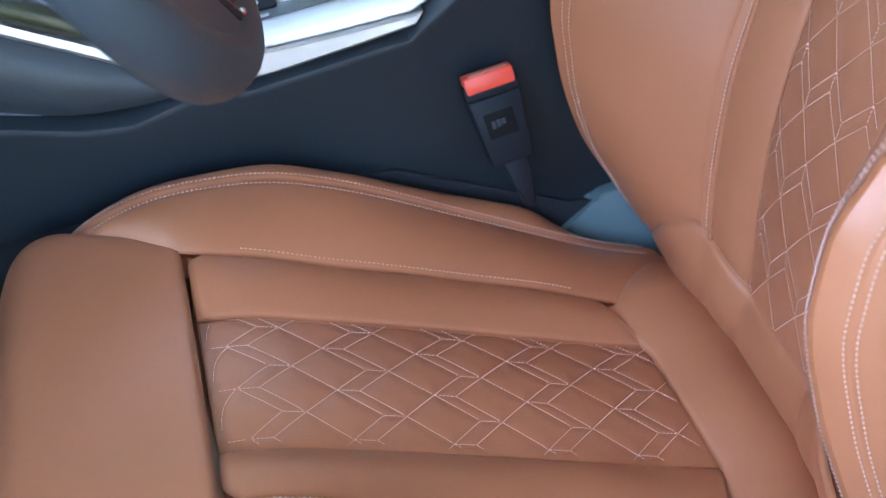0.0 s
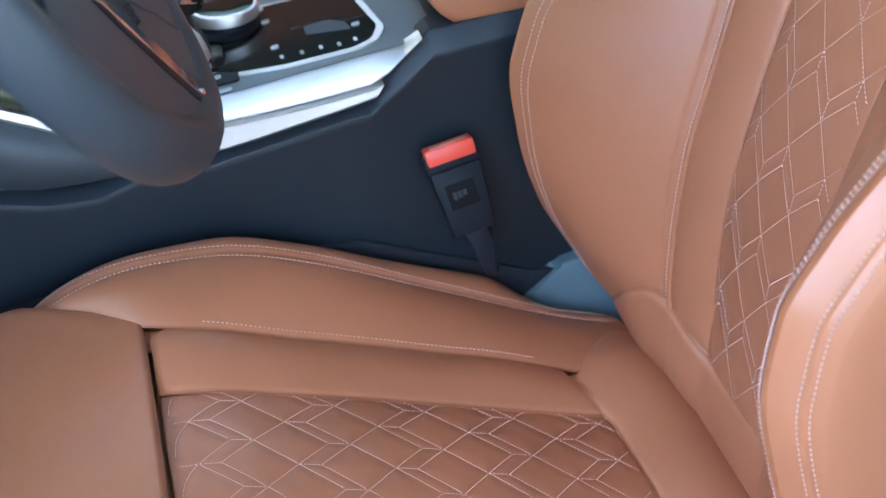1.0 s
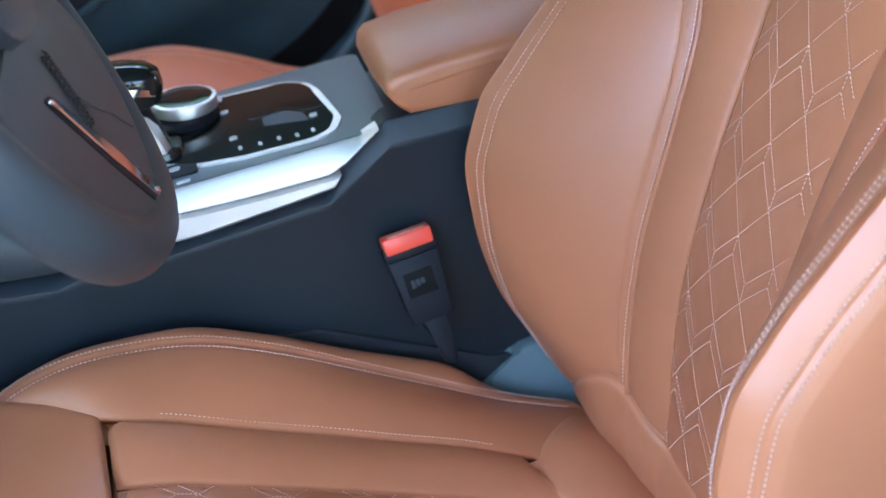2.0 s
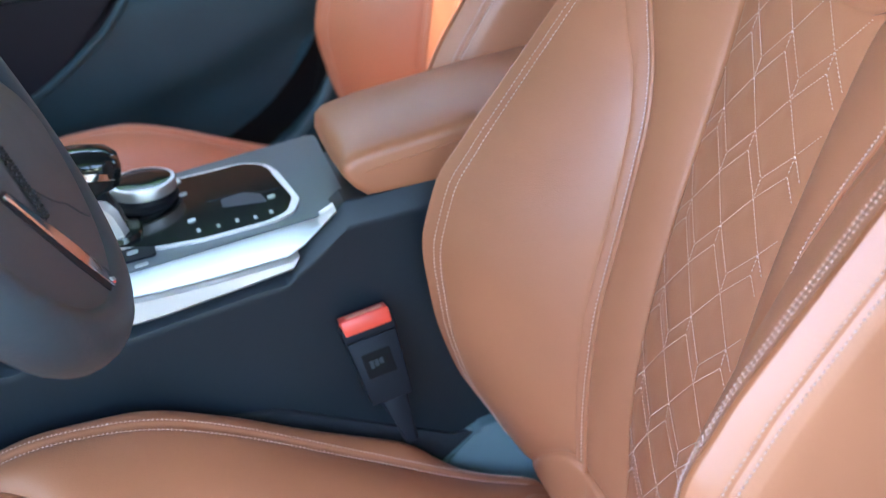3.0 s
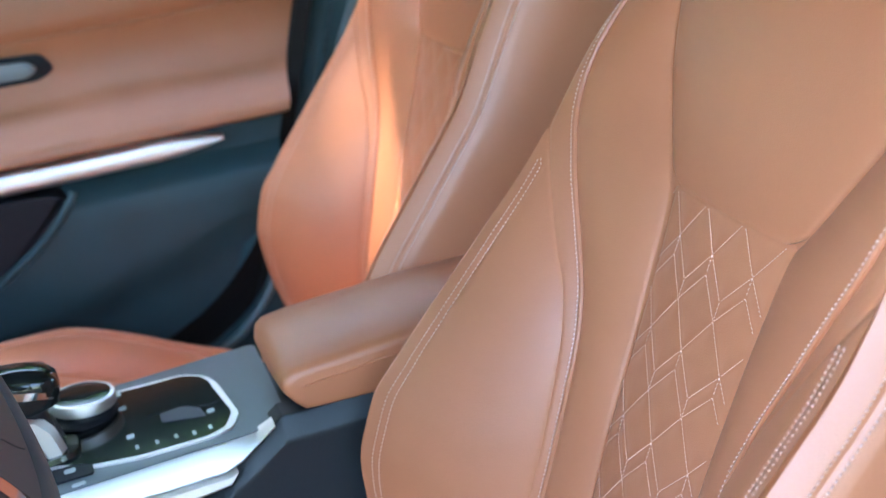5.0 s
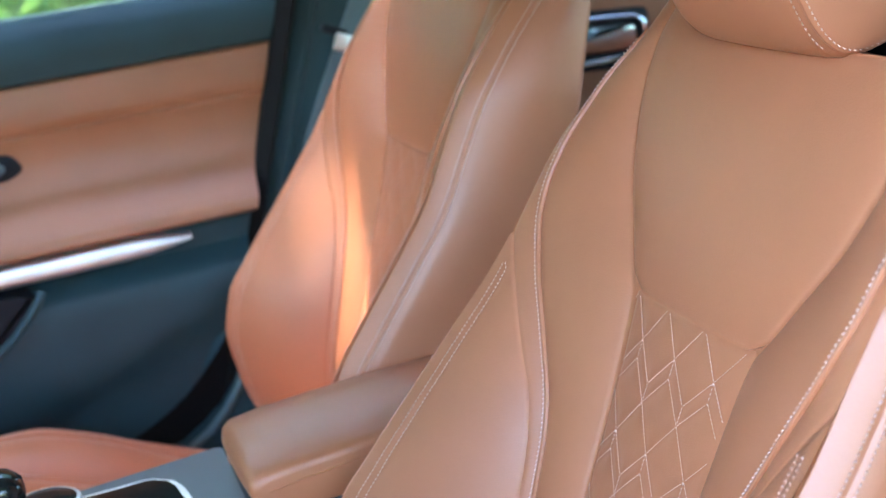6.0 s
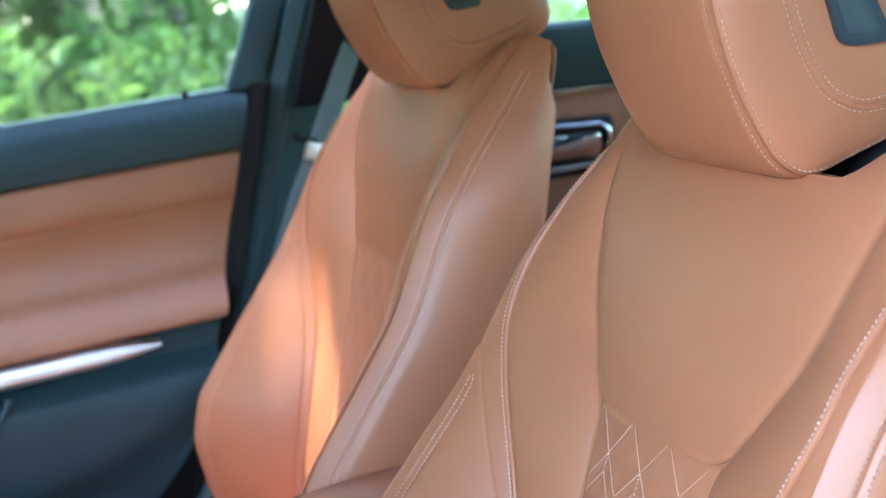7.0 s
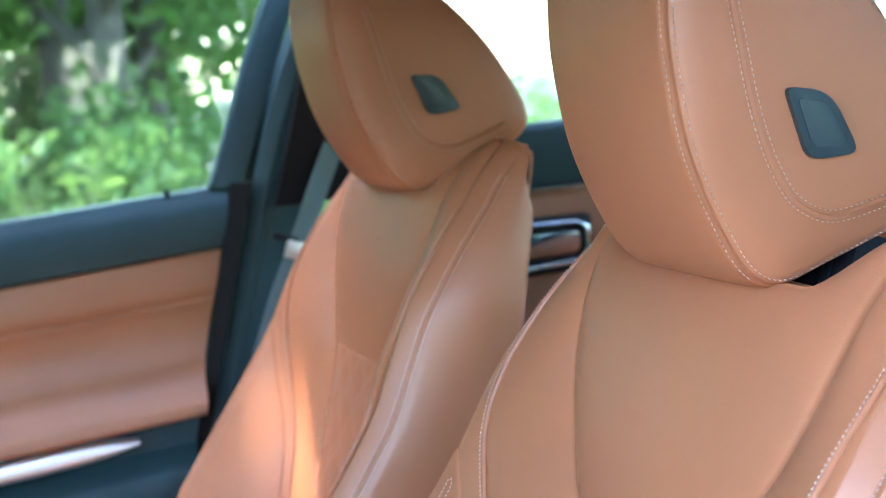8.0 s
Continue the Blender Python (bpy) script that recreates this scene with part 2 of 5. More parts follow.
def back_at(s, y, n):
    s, y, n = np.broadcast_arrays(s, y, n)
    P = BACK_O + s[..., None] * BACK_U + n[..., None] * BACK_N
    P[..., 1] = y
    return P


inner_y = curve((-0.09, 0.060), (0.05, 0.062), (0.15, 0.066), (0.25, 0.068), (0.35, 0.071), (0.42, 0.076), (0.462, 0.083), (0.475, 0.092), (0.507, 0.113), (0.556, 0.143), (0.636, 0.168), (0.70, 0.176), (0.745, 0.178))
mid_n = curve((-0.09, -0.075), (0.0, -0.052), (0.045, -0.040), (0.09, -0.026), (0.16, -0.011), (0.23, -0.003), (0.3, 0.0005), (0.45, 0.002), (0.6, 0.004), (0.65, 0.000), (0.69, -0.012), (0.745, -0.046))
pipe_y = curve((-0.09, 0.105), (0.02, 0.111), (0.065, 0.113), (0.12, 0.1145), (0.172, 0.116), (0.224, 0.1165), (0.28, 0.119), (0.32, 0.1235), (0.356, 0.135), (0.402, 0.160), (0.451, 0.187), (0.493, 0.206), (0.53, 0.214), (0.60, 0.2150), (0.66, 0.2085), (0.70, 0.204), (0.745, 0.196))
pipe_n = curve((-0.09, -0.070), (0.0, -0.036), (0.065, -0.014), (0.12, 0.000), (0.172, 0.009), (0.224, 0.013), (0.28, 0.017), (0.356, 0.022), (0.402, 0.029), (0.451, 0.037), (0.493, 0.040), (0.54, 0.035), (0.6, 0.017), (0.66, -0.009), (0.70, -0.025), (0.745, -0.052))
# where the bolster's face begins, beyond a narrow band beside the stitched seam
face_y = curve((-0.09, 0.117), (0.026, 0.119), (0.096, 0.1205), (0.151, 0.122), (0.215, 0.1225), (0.272, 0.126), (0.317, 0.133), (0.338, 0.140), (0.359, 0.150), (0.381, 0.166), (0.412, 0.188), (0.448, 0.213), (0.470, 0.2285))
crest_y = curve((-0.09, 0.250), (0.0, 0.250), (0.06, 0.243), (0.12, 0.237), (0.2, 0.234), (0.4, 0.232), (0.5, 0.2280), (0.56, 0.2275), (0.60, 0.2225), (0.66, 0.2135), (0.70, 0.2085), (0.745, 0.2005))
crest_n = curve((-0.09, -0.098), (-0.05, -0.048), (-0.018, -0.010), (0.002, 0.013), (0.019, 0.033), (0.035, 0.050), (0.105, 0.100), (0.17, 0.127), (0.21, 0.129), (0.25, 0.118), (0.30, 0.101), (0.37, 0.077), (0.435, 0.056), (0.5, 0.044), (0.54, 0.036), (0.6, 0.016), (0.66, -0.011), (0.70, -0.027), (0.745, -0.053))


def back_n(s, y, crest_n=crest_n):
    """Height of the backrest's flank at (s, y), y from the insert's edge outwards."""
    a, b, c = inner_y(s), pipe_y(s), crest_y(s)
    t = np.clip((y - a) / (b - a), 0, 1)
    k = np.clip((y - b) / (c - b), 0, 1)
    hollow = 0.010 * np.clip((crest_n(s) - pipe_n(s)) / 0.1, 0, 1)
    return np.where(y < b, mid_n(s) + (pipe_n(s) - mid_n(s)) * t + 0.014 * t * (1 - t), pipe_n(s) + (crest_n(s) - pipe_n(s)) * k + 4 * hollow * k * (1 - k))


less_n = curve((-0.09, 0.030), (0.06, 0.029), (0.11, 0.025), (0.16, 0.020), (0.22, 0.012), (0.28, 0.006), (0.40, 0.005), (0.48, 0.003), (0.56, 0.0), (0.745, 0.0))


# how far back its flanks reach
deep = curve((-0.09, -0.115), (0.25, -0.108), (0.45, -0.092), (0.60, -0.084), (0.745, -0.080))


def foot_s(y):
    """Where the backrest's panels end above the roll along its foot."""
    return curve((0, 0.002), (0.05, 0.004), (0.068, 0.008), (0.112, 0.024), (0.121, 0.027), (0.16, 0.004), (0.20, -0.026), (0.26, -0.058))(np.abs(y))


def top_s(y):
    """How far up the backrest reaches: low under the headrest, higher at the shoulders."""
    k = np.clip((np.abs(y) - 0.110) / 0.075, 0, 1)
    return 0.668 + 0.070 * k * k * (3 - 2 * k)


def roll(v):
    """The section of the backrest's edge strip, nearly flat: how far out and how far back, from crest to flank."""
    f = np.clip(np.asarray(v, float), 0, 1)
    a = f * math.pi / 2
    return 0.020 * (0.35 * np.sin(a) + 0.65 * f), 0.029 * (0.35 * (1 - np.cos(a)) + 0.65 * f)


# Cushion: heights over (x, y).
seat_z = curve((-0.38, 0.571), (-0.33, 0.563), (-0.28, 0.547), (-0.2, 0.519), (-0.12, 0.489), (-0.03, 0.456), (0.03, 0.438), (0.08, 0.43))
rim_y = curve((-0.53, 0.217), (-0.50, 0.212), (-0.47, 0.203), (-0.416, 0.178), (-0.374, 0.150), (-0.34, 0.141), (-0.3, 0.14), (-0.08, 0.138), (0.0, 0.132), (0.08, 0.12))
rim_z = curve((-0.53, 0.500), (-0.50, 0.540), (-0.46, 0.566), (-0.40, 0.583), (-0.37, 0.585), (-0.34, 0.581), (-0.31, 0.572), (-0.27, 0.556), (-0.2, 0.531), (-0.14, 0.508), (-0.09, 0.490), (-0.037, 0.467), (0.02, 0.446), (0.08, 0.43))
bol_z = curve((-0.53, 0.505), (-0.50, 0.545), (-0.46, 0.580), (-0.38, 0.602), (-0.31, 0.600), (-0.24, 0.578), (-0.145, 0.530), (-0.07, 0.491), (-0.03, 0.470), (0.03, 0.447), (0.08, 0.43))
edge_z = curve((-0.53, 0.502), (-0.50, 0.545), (-0.46, 0.582), (-0.38, 0.609), (-0.31, 0.611), (-0.24, 0.590), (-0.165, 0.556), (-0.09, 0.526), (-0.07, 0.517), (-0.055, 0.501), (-0.035, 0.479), (-0.007, 0.460), (0.03, 0.446), (0.08, 0.42))
BOL_Y = 0.219


def eased(f, w):
    """A softer copy of a curve, averaged over a short stretch."""
    return lambda x: np.mean([f(np.asarray(x, float) + d) for d in np.linspace(-w, w, 9)], axis=0)


bol_z, edge_z, rim_z = eased(bol_z, 0.03), eased(edge_z, 0.014), eased(rim_z, 0.015)


def seat_at(x, y, z):
    x, y, z = np.broadcast_arrays(x, y, z)
    return np.stack([x, y, z], axis=-1)


def turned(x):
    return 0.021 * (np.asarray(x, float) + 0.31)


def set_in(P):
    """The middle of the cushion sits slightly turned in its frame."""
    P[..., 0] -= 0.048 * P[..., 1]
    P[..., 1] += turned(P[..., 0])
    return P


def car_seat():
    root = empty("car_seat", (-0.15, 0.0, 0.30))
    runs, seat_runs, dots, seat_dots, seams, seat_seams = [], [], [], [], [], []
    # cushion insert, quilted; its rows fan out a little, and bow round into its front edge
    front, rear = -0.3655, -0.0085
    XX, YY = np.meshgrid(np.linspace(front, rear, 140), np.linspace(-0.0782, 0.0782, 66), indexing="ij")
    fan = curve((-0.36, 0.045), (-0.23, 0.040), (-0.10, 0.0), (-0.02, -0.06))
    lines = diamonds(-0.3465, rear - 0.003, lambda l: 0.0755, -0.3040, 0.0097, 0.0693, 0.0525, 0.0265, 0.0158, 0.0162)
    lines = [(p - (float(fan(p[0])) * p[1], 0), q - (float(fan(q[0])) * q[1], 0)) for p, q in lines]
    for y0 in (-0.069, -0.0165, 0.036, 0.0885):
        arc = [(-0.3465, y0), (-0.3520, y0 - 0.008), (-0.3570, y0 - 0.018), (-0.3598, y0 - 0.029), (-0.3608, y0 - 0.041)]
        arc = [np.array(v) for v in arc if abs(v[1]) < 0.0755]
        lines += list(zip(arc, arc[1:]))
        if abs(y0) < 0.07:
            lines.append((np.array((-0.3465, y0)), np.array((-0.3600, y0 - 0.001))))
    top = lambda x, y: seat_z(x) + 0.004 - 0.004 * (np.abs(y) / 0.0765) ** 2
    padded("seat_insert", set_in(seat_at(XX, YY, top(XX, YY))), TAN, root, "quilted leather insert with diamond stitching", relief=groove(XX, YY, lines), puff=0.0015, drop=0.0015)
    for p, q in lines:
        t = np.linspace(0, 1, 14)[:, None]
        g = p + (q - p) * t
        (seat_dots if (q - p)[1] / ((q - p)[0] + 1e-6) > 0.4 and p[0] > -0.3464 else seat_runs).append((set_in(np.stack([g[:, 0], g[:, 1], top(g[:, 0], g[:, 1]) + 0.0006], axis=1)), (0.3, 0, 1)))
    for sg in (-1, 1):
        # plain strip beside the insert
        U, V = np.meshgrid(np.linspace(0, 1, 60), np.linspace(0, 1, 22), indexing="ij")
        U = -0.3655 + 0.012 * np.clip((V - 0.72) / 0.28, 0, 1) ** 2 * (1 - U) + (0.357 - 0.021 * V) * U
        X = U - 0.048 * sg * (0.0775 + 0.063 * V)
        y1 = rim_y(X) + 0.0015
        inner = 0.0775 + sg * turned(X)
        P = seat_at(X, sg * (inner + (y1 - inner) * V), seat_z(U) + (rim_z(X) - seat_z(U)) * V + 0.022 * V * (1 - V))
        padded("seat_strip", P, TAN, root, puff=0.002, drop=0.0015, flip=sg < 0)
        # bolster: face up to the crest, then the edge strip
        U, V = np.meshgrid(np.linspace(-0.515, 0.05, 90), np.linspace(0, 1, 26), indexing="ij")
        y0 = rim_y(U)
        P = seat_at(U, sg * (y0 + (BOL_Y - y0) * V), rim_z(U) + (bol_z(U) - rim_z(U)) * V + 0.020 * V * (1 - V))
        padded("seat_bolster", P, TAN, root, puff=0.002, drop=0.0012, flip=sg < 0)
        for k in (0.93, 1.0):
            Uc = np.linspace(-0.50, 0.03, 200)
            y0 = rim_y(Uc)
            yk = y0 + (BOL_Y - y0) * 0.0 + (BOL_Y - 0.0065 - y0) if k < 1 else np.full_like(Uc, BOL_Y + 0.0055)
            tt = np.clip((yk - y0) / (BOL_Y - y0), 0, 1)
            zk = rim_z(Uc) + (bol_z(Uc) - rim_z(Uc)) * tt + 0.0042
            seat_seams.append((np.stack([Uc, sg * yk, zk], axis=1), (0.1, -0.2 * sg, 1)))
        Uc = np.linspace(-0.33, -0.06, 120)
        seat_seams.append((np.stack([Uc, sg * (rim_y(Uc) + 0.006), rim_z(Uc) + 0.0035], axis=1), (0.1, -0.3 * sg, 1)))
        # rolled edge strip and the side of the cushion
        U, V = np.meshgrid(np.linspace(-0.515, 0.05, 90), np.linspace(0, 1, 26), indexing="ij")
        ang = np.clip(V / 0.55, 0, 1) * math.pi / 2
        low = np.clip((V - 0.55) / 0.45, 0, 1)
        yv = BOL_Y + 0.001 + 0.034 * np.sin(ang)
        zv = bol_z(U) + (edge_z(U) - bol_z(U)) * np.sin(ang) - 0.030 * (1 - np.cos(ang)) * 0.9
        zv = zv * (1 - low) + (0.30 + 0 * zv) * low
        padded("seat_side", seat_at(U, sg * yv, zv), TAN, root, flip=sg < 0, puff=0.001)
    # lining under the seam between thigh support and bolster
    for sg in (-1, 1):
        U, V = np.meshgrid(np.linspace(-0.51, -0.33, 20), np.linspace(0, 1, 8), indexing="ij")
        padded("bolster_lining", seat_at(U, sg * (rim_y(U) - 0.022 + 0.04 * V), rim_z(U) - 0.0065), TAN, root, flip=sg < 0)
    # rear band of the cushion, below the backrest
    U, V = np.meshgrid(np.linspace(0, 1, 22), np.linspace(-1, 1, 60), indexing="ij")
    xb = -0.0105 + 0.0835 * U
    yb = V * (rim_y(xb) - 0.001 + 0.075 * np.clip(U / 0.6, 0, 1))
    zb = seat_z(xb) + (rim_z(xb) - seat_z(xb)) * np.clip((np.abs(yb) - 0.06) / 0.08, 0, 1) ** 1.5 + 0.022 * np.sin(U * math.pi * 0.85) - 0.012 * np.clip((np.abs(yb) - 0.15) / 0.06, 0, 1)
    P = seat_at(xb, yb, zb)
    P[..., 0] -= (0.048 * yb + 0.021 * np.clip((np.abs(yb) - 0.07) / 0.065, 0, 1)) * (1 - U)
    padded("seat_rear_band", P, TAN, root, puff=0.002, seam=0.005, drop=0.002)
    # thigh support ahead of the gap
    U, V = np.meshgrid(np.linspace(0, 1, 46), np.linspace(-1, 1, 60), indexing="ij")
    xt = -0.3662 - 0.192 * U
    half = rim_y(np.clip(xt, -0.47, 0)) + 0.018 - 0.06 * np.clip((U - 0.78) / 0.22, 0, 1) ** 2.2
    zt = 0.5845 + 0.005 * V**4 - 0.11 * np.clip((U - 0.55) / 0.45, 0, 1) ** 2.6 - 0.006 * np.exp(-U / 0.02) - 0.004 * np.clip((np.abs(V) - 0.86) / 0.14, 0, 1) ** 2
    P = seat_at(xt, half * V, zt)
    P[..., 0] -= 0.048 * P[..., 1] * (1 - U)
    padded("thigh_support", P, TAN, root, seam=0.006, drop=0.004, thick=0.05, flip=True)
    # frame below
    bm = bmesh.new()
    box(bm, (-0.50, -0.235, 0.30), (0.03, 0.235, 0.415), 0.02)
    part("seat_base", bm, BLACK, root, "black plastic seat base")

    # hinge cover between cushion and backrest
    for sg in (-1, 1):
        bm = bmesh.new()
        prism(bm, [(-0.075, 0.43), (-0.036, 0.458), (-0.003, 0.482), (0.002, 0.492), (0.03, 0.497), (0.075, 0.46), (0.10, 0.40), (0.06, 0.33), (-0.06, 0.33)], 1, sg * 0.262, sg * 0.280, 0.004)
        part("hinge_cover", bm, GREY, root, "grey plastic hinge cover", smooth=True)
    # backrest insert
    S, V = np.meshgrid(np.linspace(0.003, 0.480, 174), np.linspace(-1, 1, 60), indexing="ij")
    yb = (inner_y(S) + 0.0016) * V
    lines = diamonds(-0.4650, -0.006, lambda l: inner_y(-l) - 0.002, -0.395, -0.0275, 0.0714, 0.0512, 0.0305, 0.0148, 0.0145)
    bn = lambda s, y: mid_n(s) + 0.004 - 0.004 * (np.abs(y) / inner_y(s)) ** 2
    padded("back_insert", back_at(S, yb, bn(S, yb)), TAN, root, "quilted leather insert with diamond stitching", relief=groove(-S, yb, lines, 0.0011) - 0.0042 * np.clip((S - 0.4635) / 0.006, 0, 1), puff=0.0015, drop=0.0012, edges="1011")
    for p, q in lines:
        t = np.linspace(0, 1, 14)[:, None]
        g = p + (q - p) * t
        s, y = -g[:, 0], g[:, 1]
        (dots if (q - p)[1] / ((q - p)[0] + 1e-6) > 0.4 else runs).append((back_at(s, y, bn(s, y) + 0.0006), BACK_N))
    # shoulder panel, its lower corners rounded
    U, V = np.meshgrid(np.linspace(0, 1, 60), np.linspace(-1, 1, 60), indexing="ij")
    low = 0.4650 + 0.013 * np.clip((np.abs(V) - 0.80) / 0.20, 0, 1) ** 2
    S = low + (top_s(0.178 * V) - low) * U
    yy = (inner_y(S) + 0.0012) * V
    padded("shoulder_panel", back_at(S, yy, mid_n(S) + 0.006 - 0.006 * V**2), TAN, root, puff=0.004, seam=0.006, drop=0.0012)
    # lining behind the seams
    S, V = np.meshgrid(np.linspace(-0.02, 0.660, 60), np.linspace(-1, 1, 25), indexing="ij")
    fold = inner_y(S) / pipe_y(S)
    P = back_at(S, pipe_y(S) * V, mid_n(S) + (pipe_n(S) - mid_n(S)) * np.clip((np.abs(V) - fold) / (1 - fold), 0, 1) - 0.0028 + 0.0012 * np.exp(-(((np.abs(V) - fold) / 0.04) ** 2)))
    padded("back_lining", P, TAN, root)
    U, V = np.meshgrid(np.linspace(-0.372, 0.06, 40), np.linspace(-1, 1, 25), indexing="ij")
    P = seat_at(U, rim_y(U) * V, seat_z(U) + (rim_z(U) - seat_z(U)) * np.clip((np.abs(V) - 0.56) / 0.44, 0, 1) - 0.0030)
    padded("seat_lining", P, TAN, root)
    for sg in (-1, 1):
        crest = crest_n if sg > 0 else (lambda s: crest_n(s) - less_n(s))
        # strip beside the insert
        U, V = np.meshgrid(np.linspace(0, 1, 150), np.linspace(0, 1, 24), indexing="ij")
        lo = foot_s(inner_y(0.0) + V * 0.05)
        S = lo + (top_s(0.178 + 0.03 * V) - lo) * U
        Y = inner_y(S) + 0.0002 + (pipe_y(S) - inner_y(S) - 0.0004) * V
        P = back_at(S, Y, back_n(S, Y, crest))
        P[..., 1] *= sg
        padded("back_strip", P, TAN, root, puff=0.002, drop=0.0012, flip=sg < 0)
        # narrow band beyond the stitched seam, widening into the shoulder
        U, V = np.meshgrid(np.linspace(0, 1, 150), np.linspace(0, 1, 10), indexing="ij")
        lo = 0.022
        S = lo + (top_s(0.2) - lo) * U
        Y1 = np.where(S < 0.470, face_y(S), crest_y(S))
        Y = pipe_y(S) + 0.0002 + (Y1 - pipe_y(S) + 0.0004) * V
        P = back_at(S, Y, back_n(S, Y, crest))
        P[..., 1] *= sg
        padded("back_band", P, TAN, root, puff=0.0012, drop=0.0010, seam=0.003, flip=sg < 0)
        # bolster face, with its own seam near the crest
        U, V = np.meshgrid(np.linspace(0, 1, 110), np.linspace(0, 1, 60), indexing="ij")
        lo = foot_s(0.121 + 0.13 * V)
        S = lo + (0.474 - lo) * U
        Y = face_y(S) - 0.0014 + (crest_y(S) - face_y(S) + 0.0014) * V
        P = back_at(S, Y, back_n(S, Y, crest))
        P[..., 1] *= sg
        padded("back_bolster", P, TAN, root, puff=0.003, drop=0.0024, edges="1110", flip=sg < 0, relief=-0.0011 * np.exp(-np.abs(Y - crest_y(S) + 0.0165) / 0.0018))
        # edge strip rolling over into the side, with a double-stitched seam
        vv = np.concatenate([np.linspace(0, 0.45, 46), np.linspace(0.48, 1, 12)])
        S, V = np.meshgrid(np.linspace(-0.085, 0.738, 135), vv, indexing="ij")
        out_y, out_n = roll(V / 0.45)
        k = np.clip((V - 0.45) / 0.55, 0, 1)
        S = S - 0.070 * np.clip((V - 0.3) / 0.7, 0, 1) * np.clip((S - 0.56) / 0.18, 0, 1) ** 2
        n0 = crest(S) - 0.029
        N = np.where(V < 0.45, crest(S) - out_n, n0 + (deep(S) + 0.001 - n0) * k)
        P = back_at(S, crest_y(S) + out_y + 0.009 * np.clip((n0 - deep(S)) / 0.06, 0, 1) * np.sin(k * math.pi), N)
        P[..., 1] *= sg
        padded("back_side", P, TAN, root, flip=sg < 0, relief=-0.0016 * np.exp(-np.abs(V - 0.285) / 0.016), edges="1100")
        s = np.linspace(-0.04, 0.70 if sg < 0 else 0.42, 330)
        for v in (0.240, 0.330):
            out_y, out_n = roll(v / 0.45)
            P = back_at(s, crest_y(s) + out_y + 0.0003, crest(s) - out_n)
            P[:, 1] *= sg
            seams.append((P, BACK_N * 0.55 + np.array((0, sg * 0.8, 0))))
        # seams: pair along the crest, pair along the strip
        s = np.linspace(-0.02, 0.445, 240)
        for dy in (-0.0195, -0.0135) if sg > 0 else (-0.0125, -0.0060):
            y = np.maximum(crest_y(s) + dy, face_y(s) + 0.004)
            P = back_at(s, y, back_n(s, y, crest) + 0.0041)
            P[:, 1] *= sg
            seams.append((P, BACK_N + np.array((0, -0.6 * sg, 0))))
        s = np.linspace(0.03, 0.655, 300)
        P = back_at(s, pipe_y(s) - 0.0012, pipe_n(s) + 0.0032)
        P[:, 1] *= sg
        seams.append((P, BACK_N))
        s = np.linspace(0.02, 0.66, 60)
        P = back_at(s, pipe_y(s) - 0.0010, pipe_n(s) + 0.0002)
        P[:, 1] *= sg
        bm = bmesh.new()
        tube(bm, P, 0.0025, 8)
        part("piping", bm, TAN, root, smooth=True)
    # roll along the foot of the backrest
    U, V = np.meshgrid(np.linspace(0, 1, 24), np.linspace(-1, 1, 90), indexing="ij")
    yr = 0.255 * V
    ya = np.abs(yr)
    up = foot_s(ya) - 0.0005
    n1 = np.where(ya < inner_y(up), mid_n(up), back_n(up, ya))
    S = -0.085 + (up + 0.085) * U
    low = -0.084 - 0.03 * np.clip((ya - 0.15) / 0.1, 0, 1)
    padded("back_foot_roll", back_at(S, yr, low + (n1 - low) * U**0.8 + 0.026 * U * (1 - U)), TAN, root, drop=0.0045, seam=0.007, edges="0100")
    # top roll and rear shell
    U, V = np.meshgrid(np.linspace(0, 1, 22), np.linspace(-1, 1, 60), indexing="ij")
    yt = (crest_y(0.738) + 0.020) * V
    st = top_s(yt)
    nf = np.where(np.abs(yt) < 0.2, mid_n(st), crest_n(st) - 0.02 * np.clip((np.abs(yt) - 0.2) / 0.02, 0, 1))
    padded("back_top", back_at(st - 0.002 + 0.012 * np.sin(U * math.pi * 0.9) - (0.068 - 0.036 * np.exp(-(yt / 0.105) ** 4)) * U**2 - 0.010 * np.clip((np.abs(yt) - 0.195) / 0.025, 0, 1) ** 2, yt, nf + (deep(0.72) + 0.002 - nf) * U), TAN, root, edges="0000", thick=0.003)
    S, V = np.meshgrid(np.linspace(-0.09, 0.665, 30), np.linspace(-1, 1, 20), indexing="ij")
    P = back_at(S, (crest_y(S) + 0.020) * V, deep(S) - 0.025 * (1 - V**2))
    padded("back_shell", P, BLACK, root, "black plastic rear shell", thick=0.01, flip=True)
    # neck post sleeves, coloured black so that the shaded gap stays dark
    for y in (-0.06, 0.06):
        bm = bmesh.new()
        tube(bm, [back_at(0.64, y, -0.055), back_at(0.74, y, -0.055)], 0.007, 10)
        part("neck_post", bm, BLACK, root, "headrest post sleeve, coloured black to keep the gap dark", smooth=True)

    # black block added so that the gap below the headrest reads as shade
    bm = bmesh.new()
    c = [back_at(s_, y_, n_) for s_ in (0.62, 0.716) for y_ in (-0.085, 0.085) for n_ in (-0.074, -0.050)]
    vs = [bm.verts.new(p) for p in c]
    bmesh.ops.convex_hull(bm, input=vs)
    part("neck_gap_fill", bm, BLACK, root, "black block added to darken the gap below the headrest")

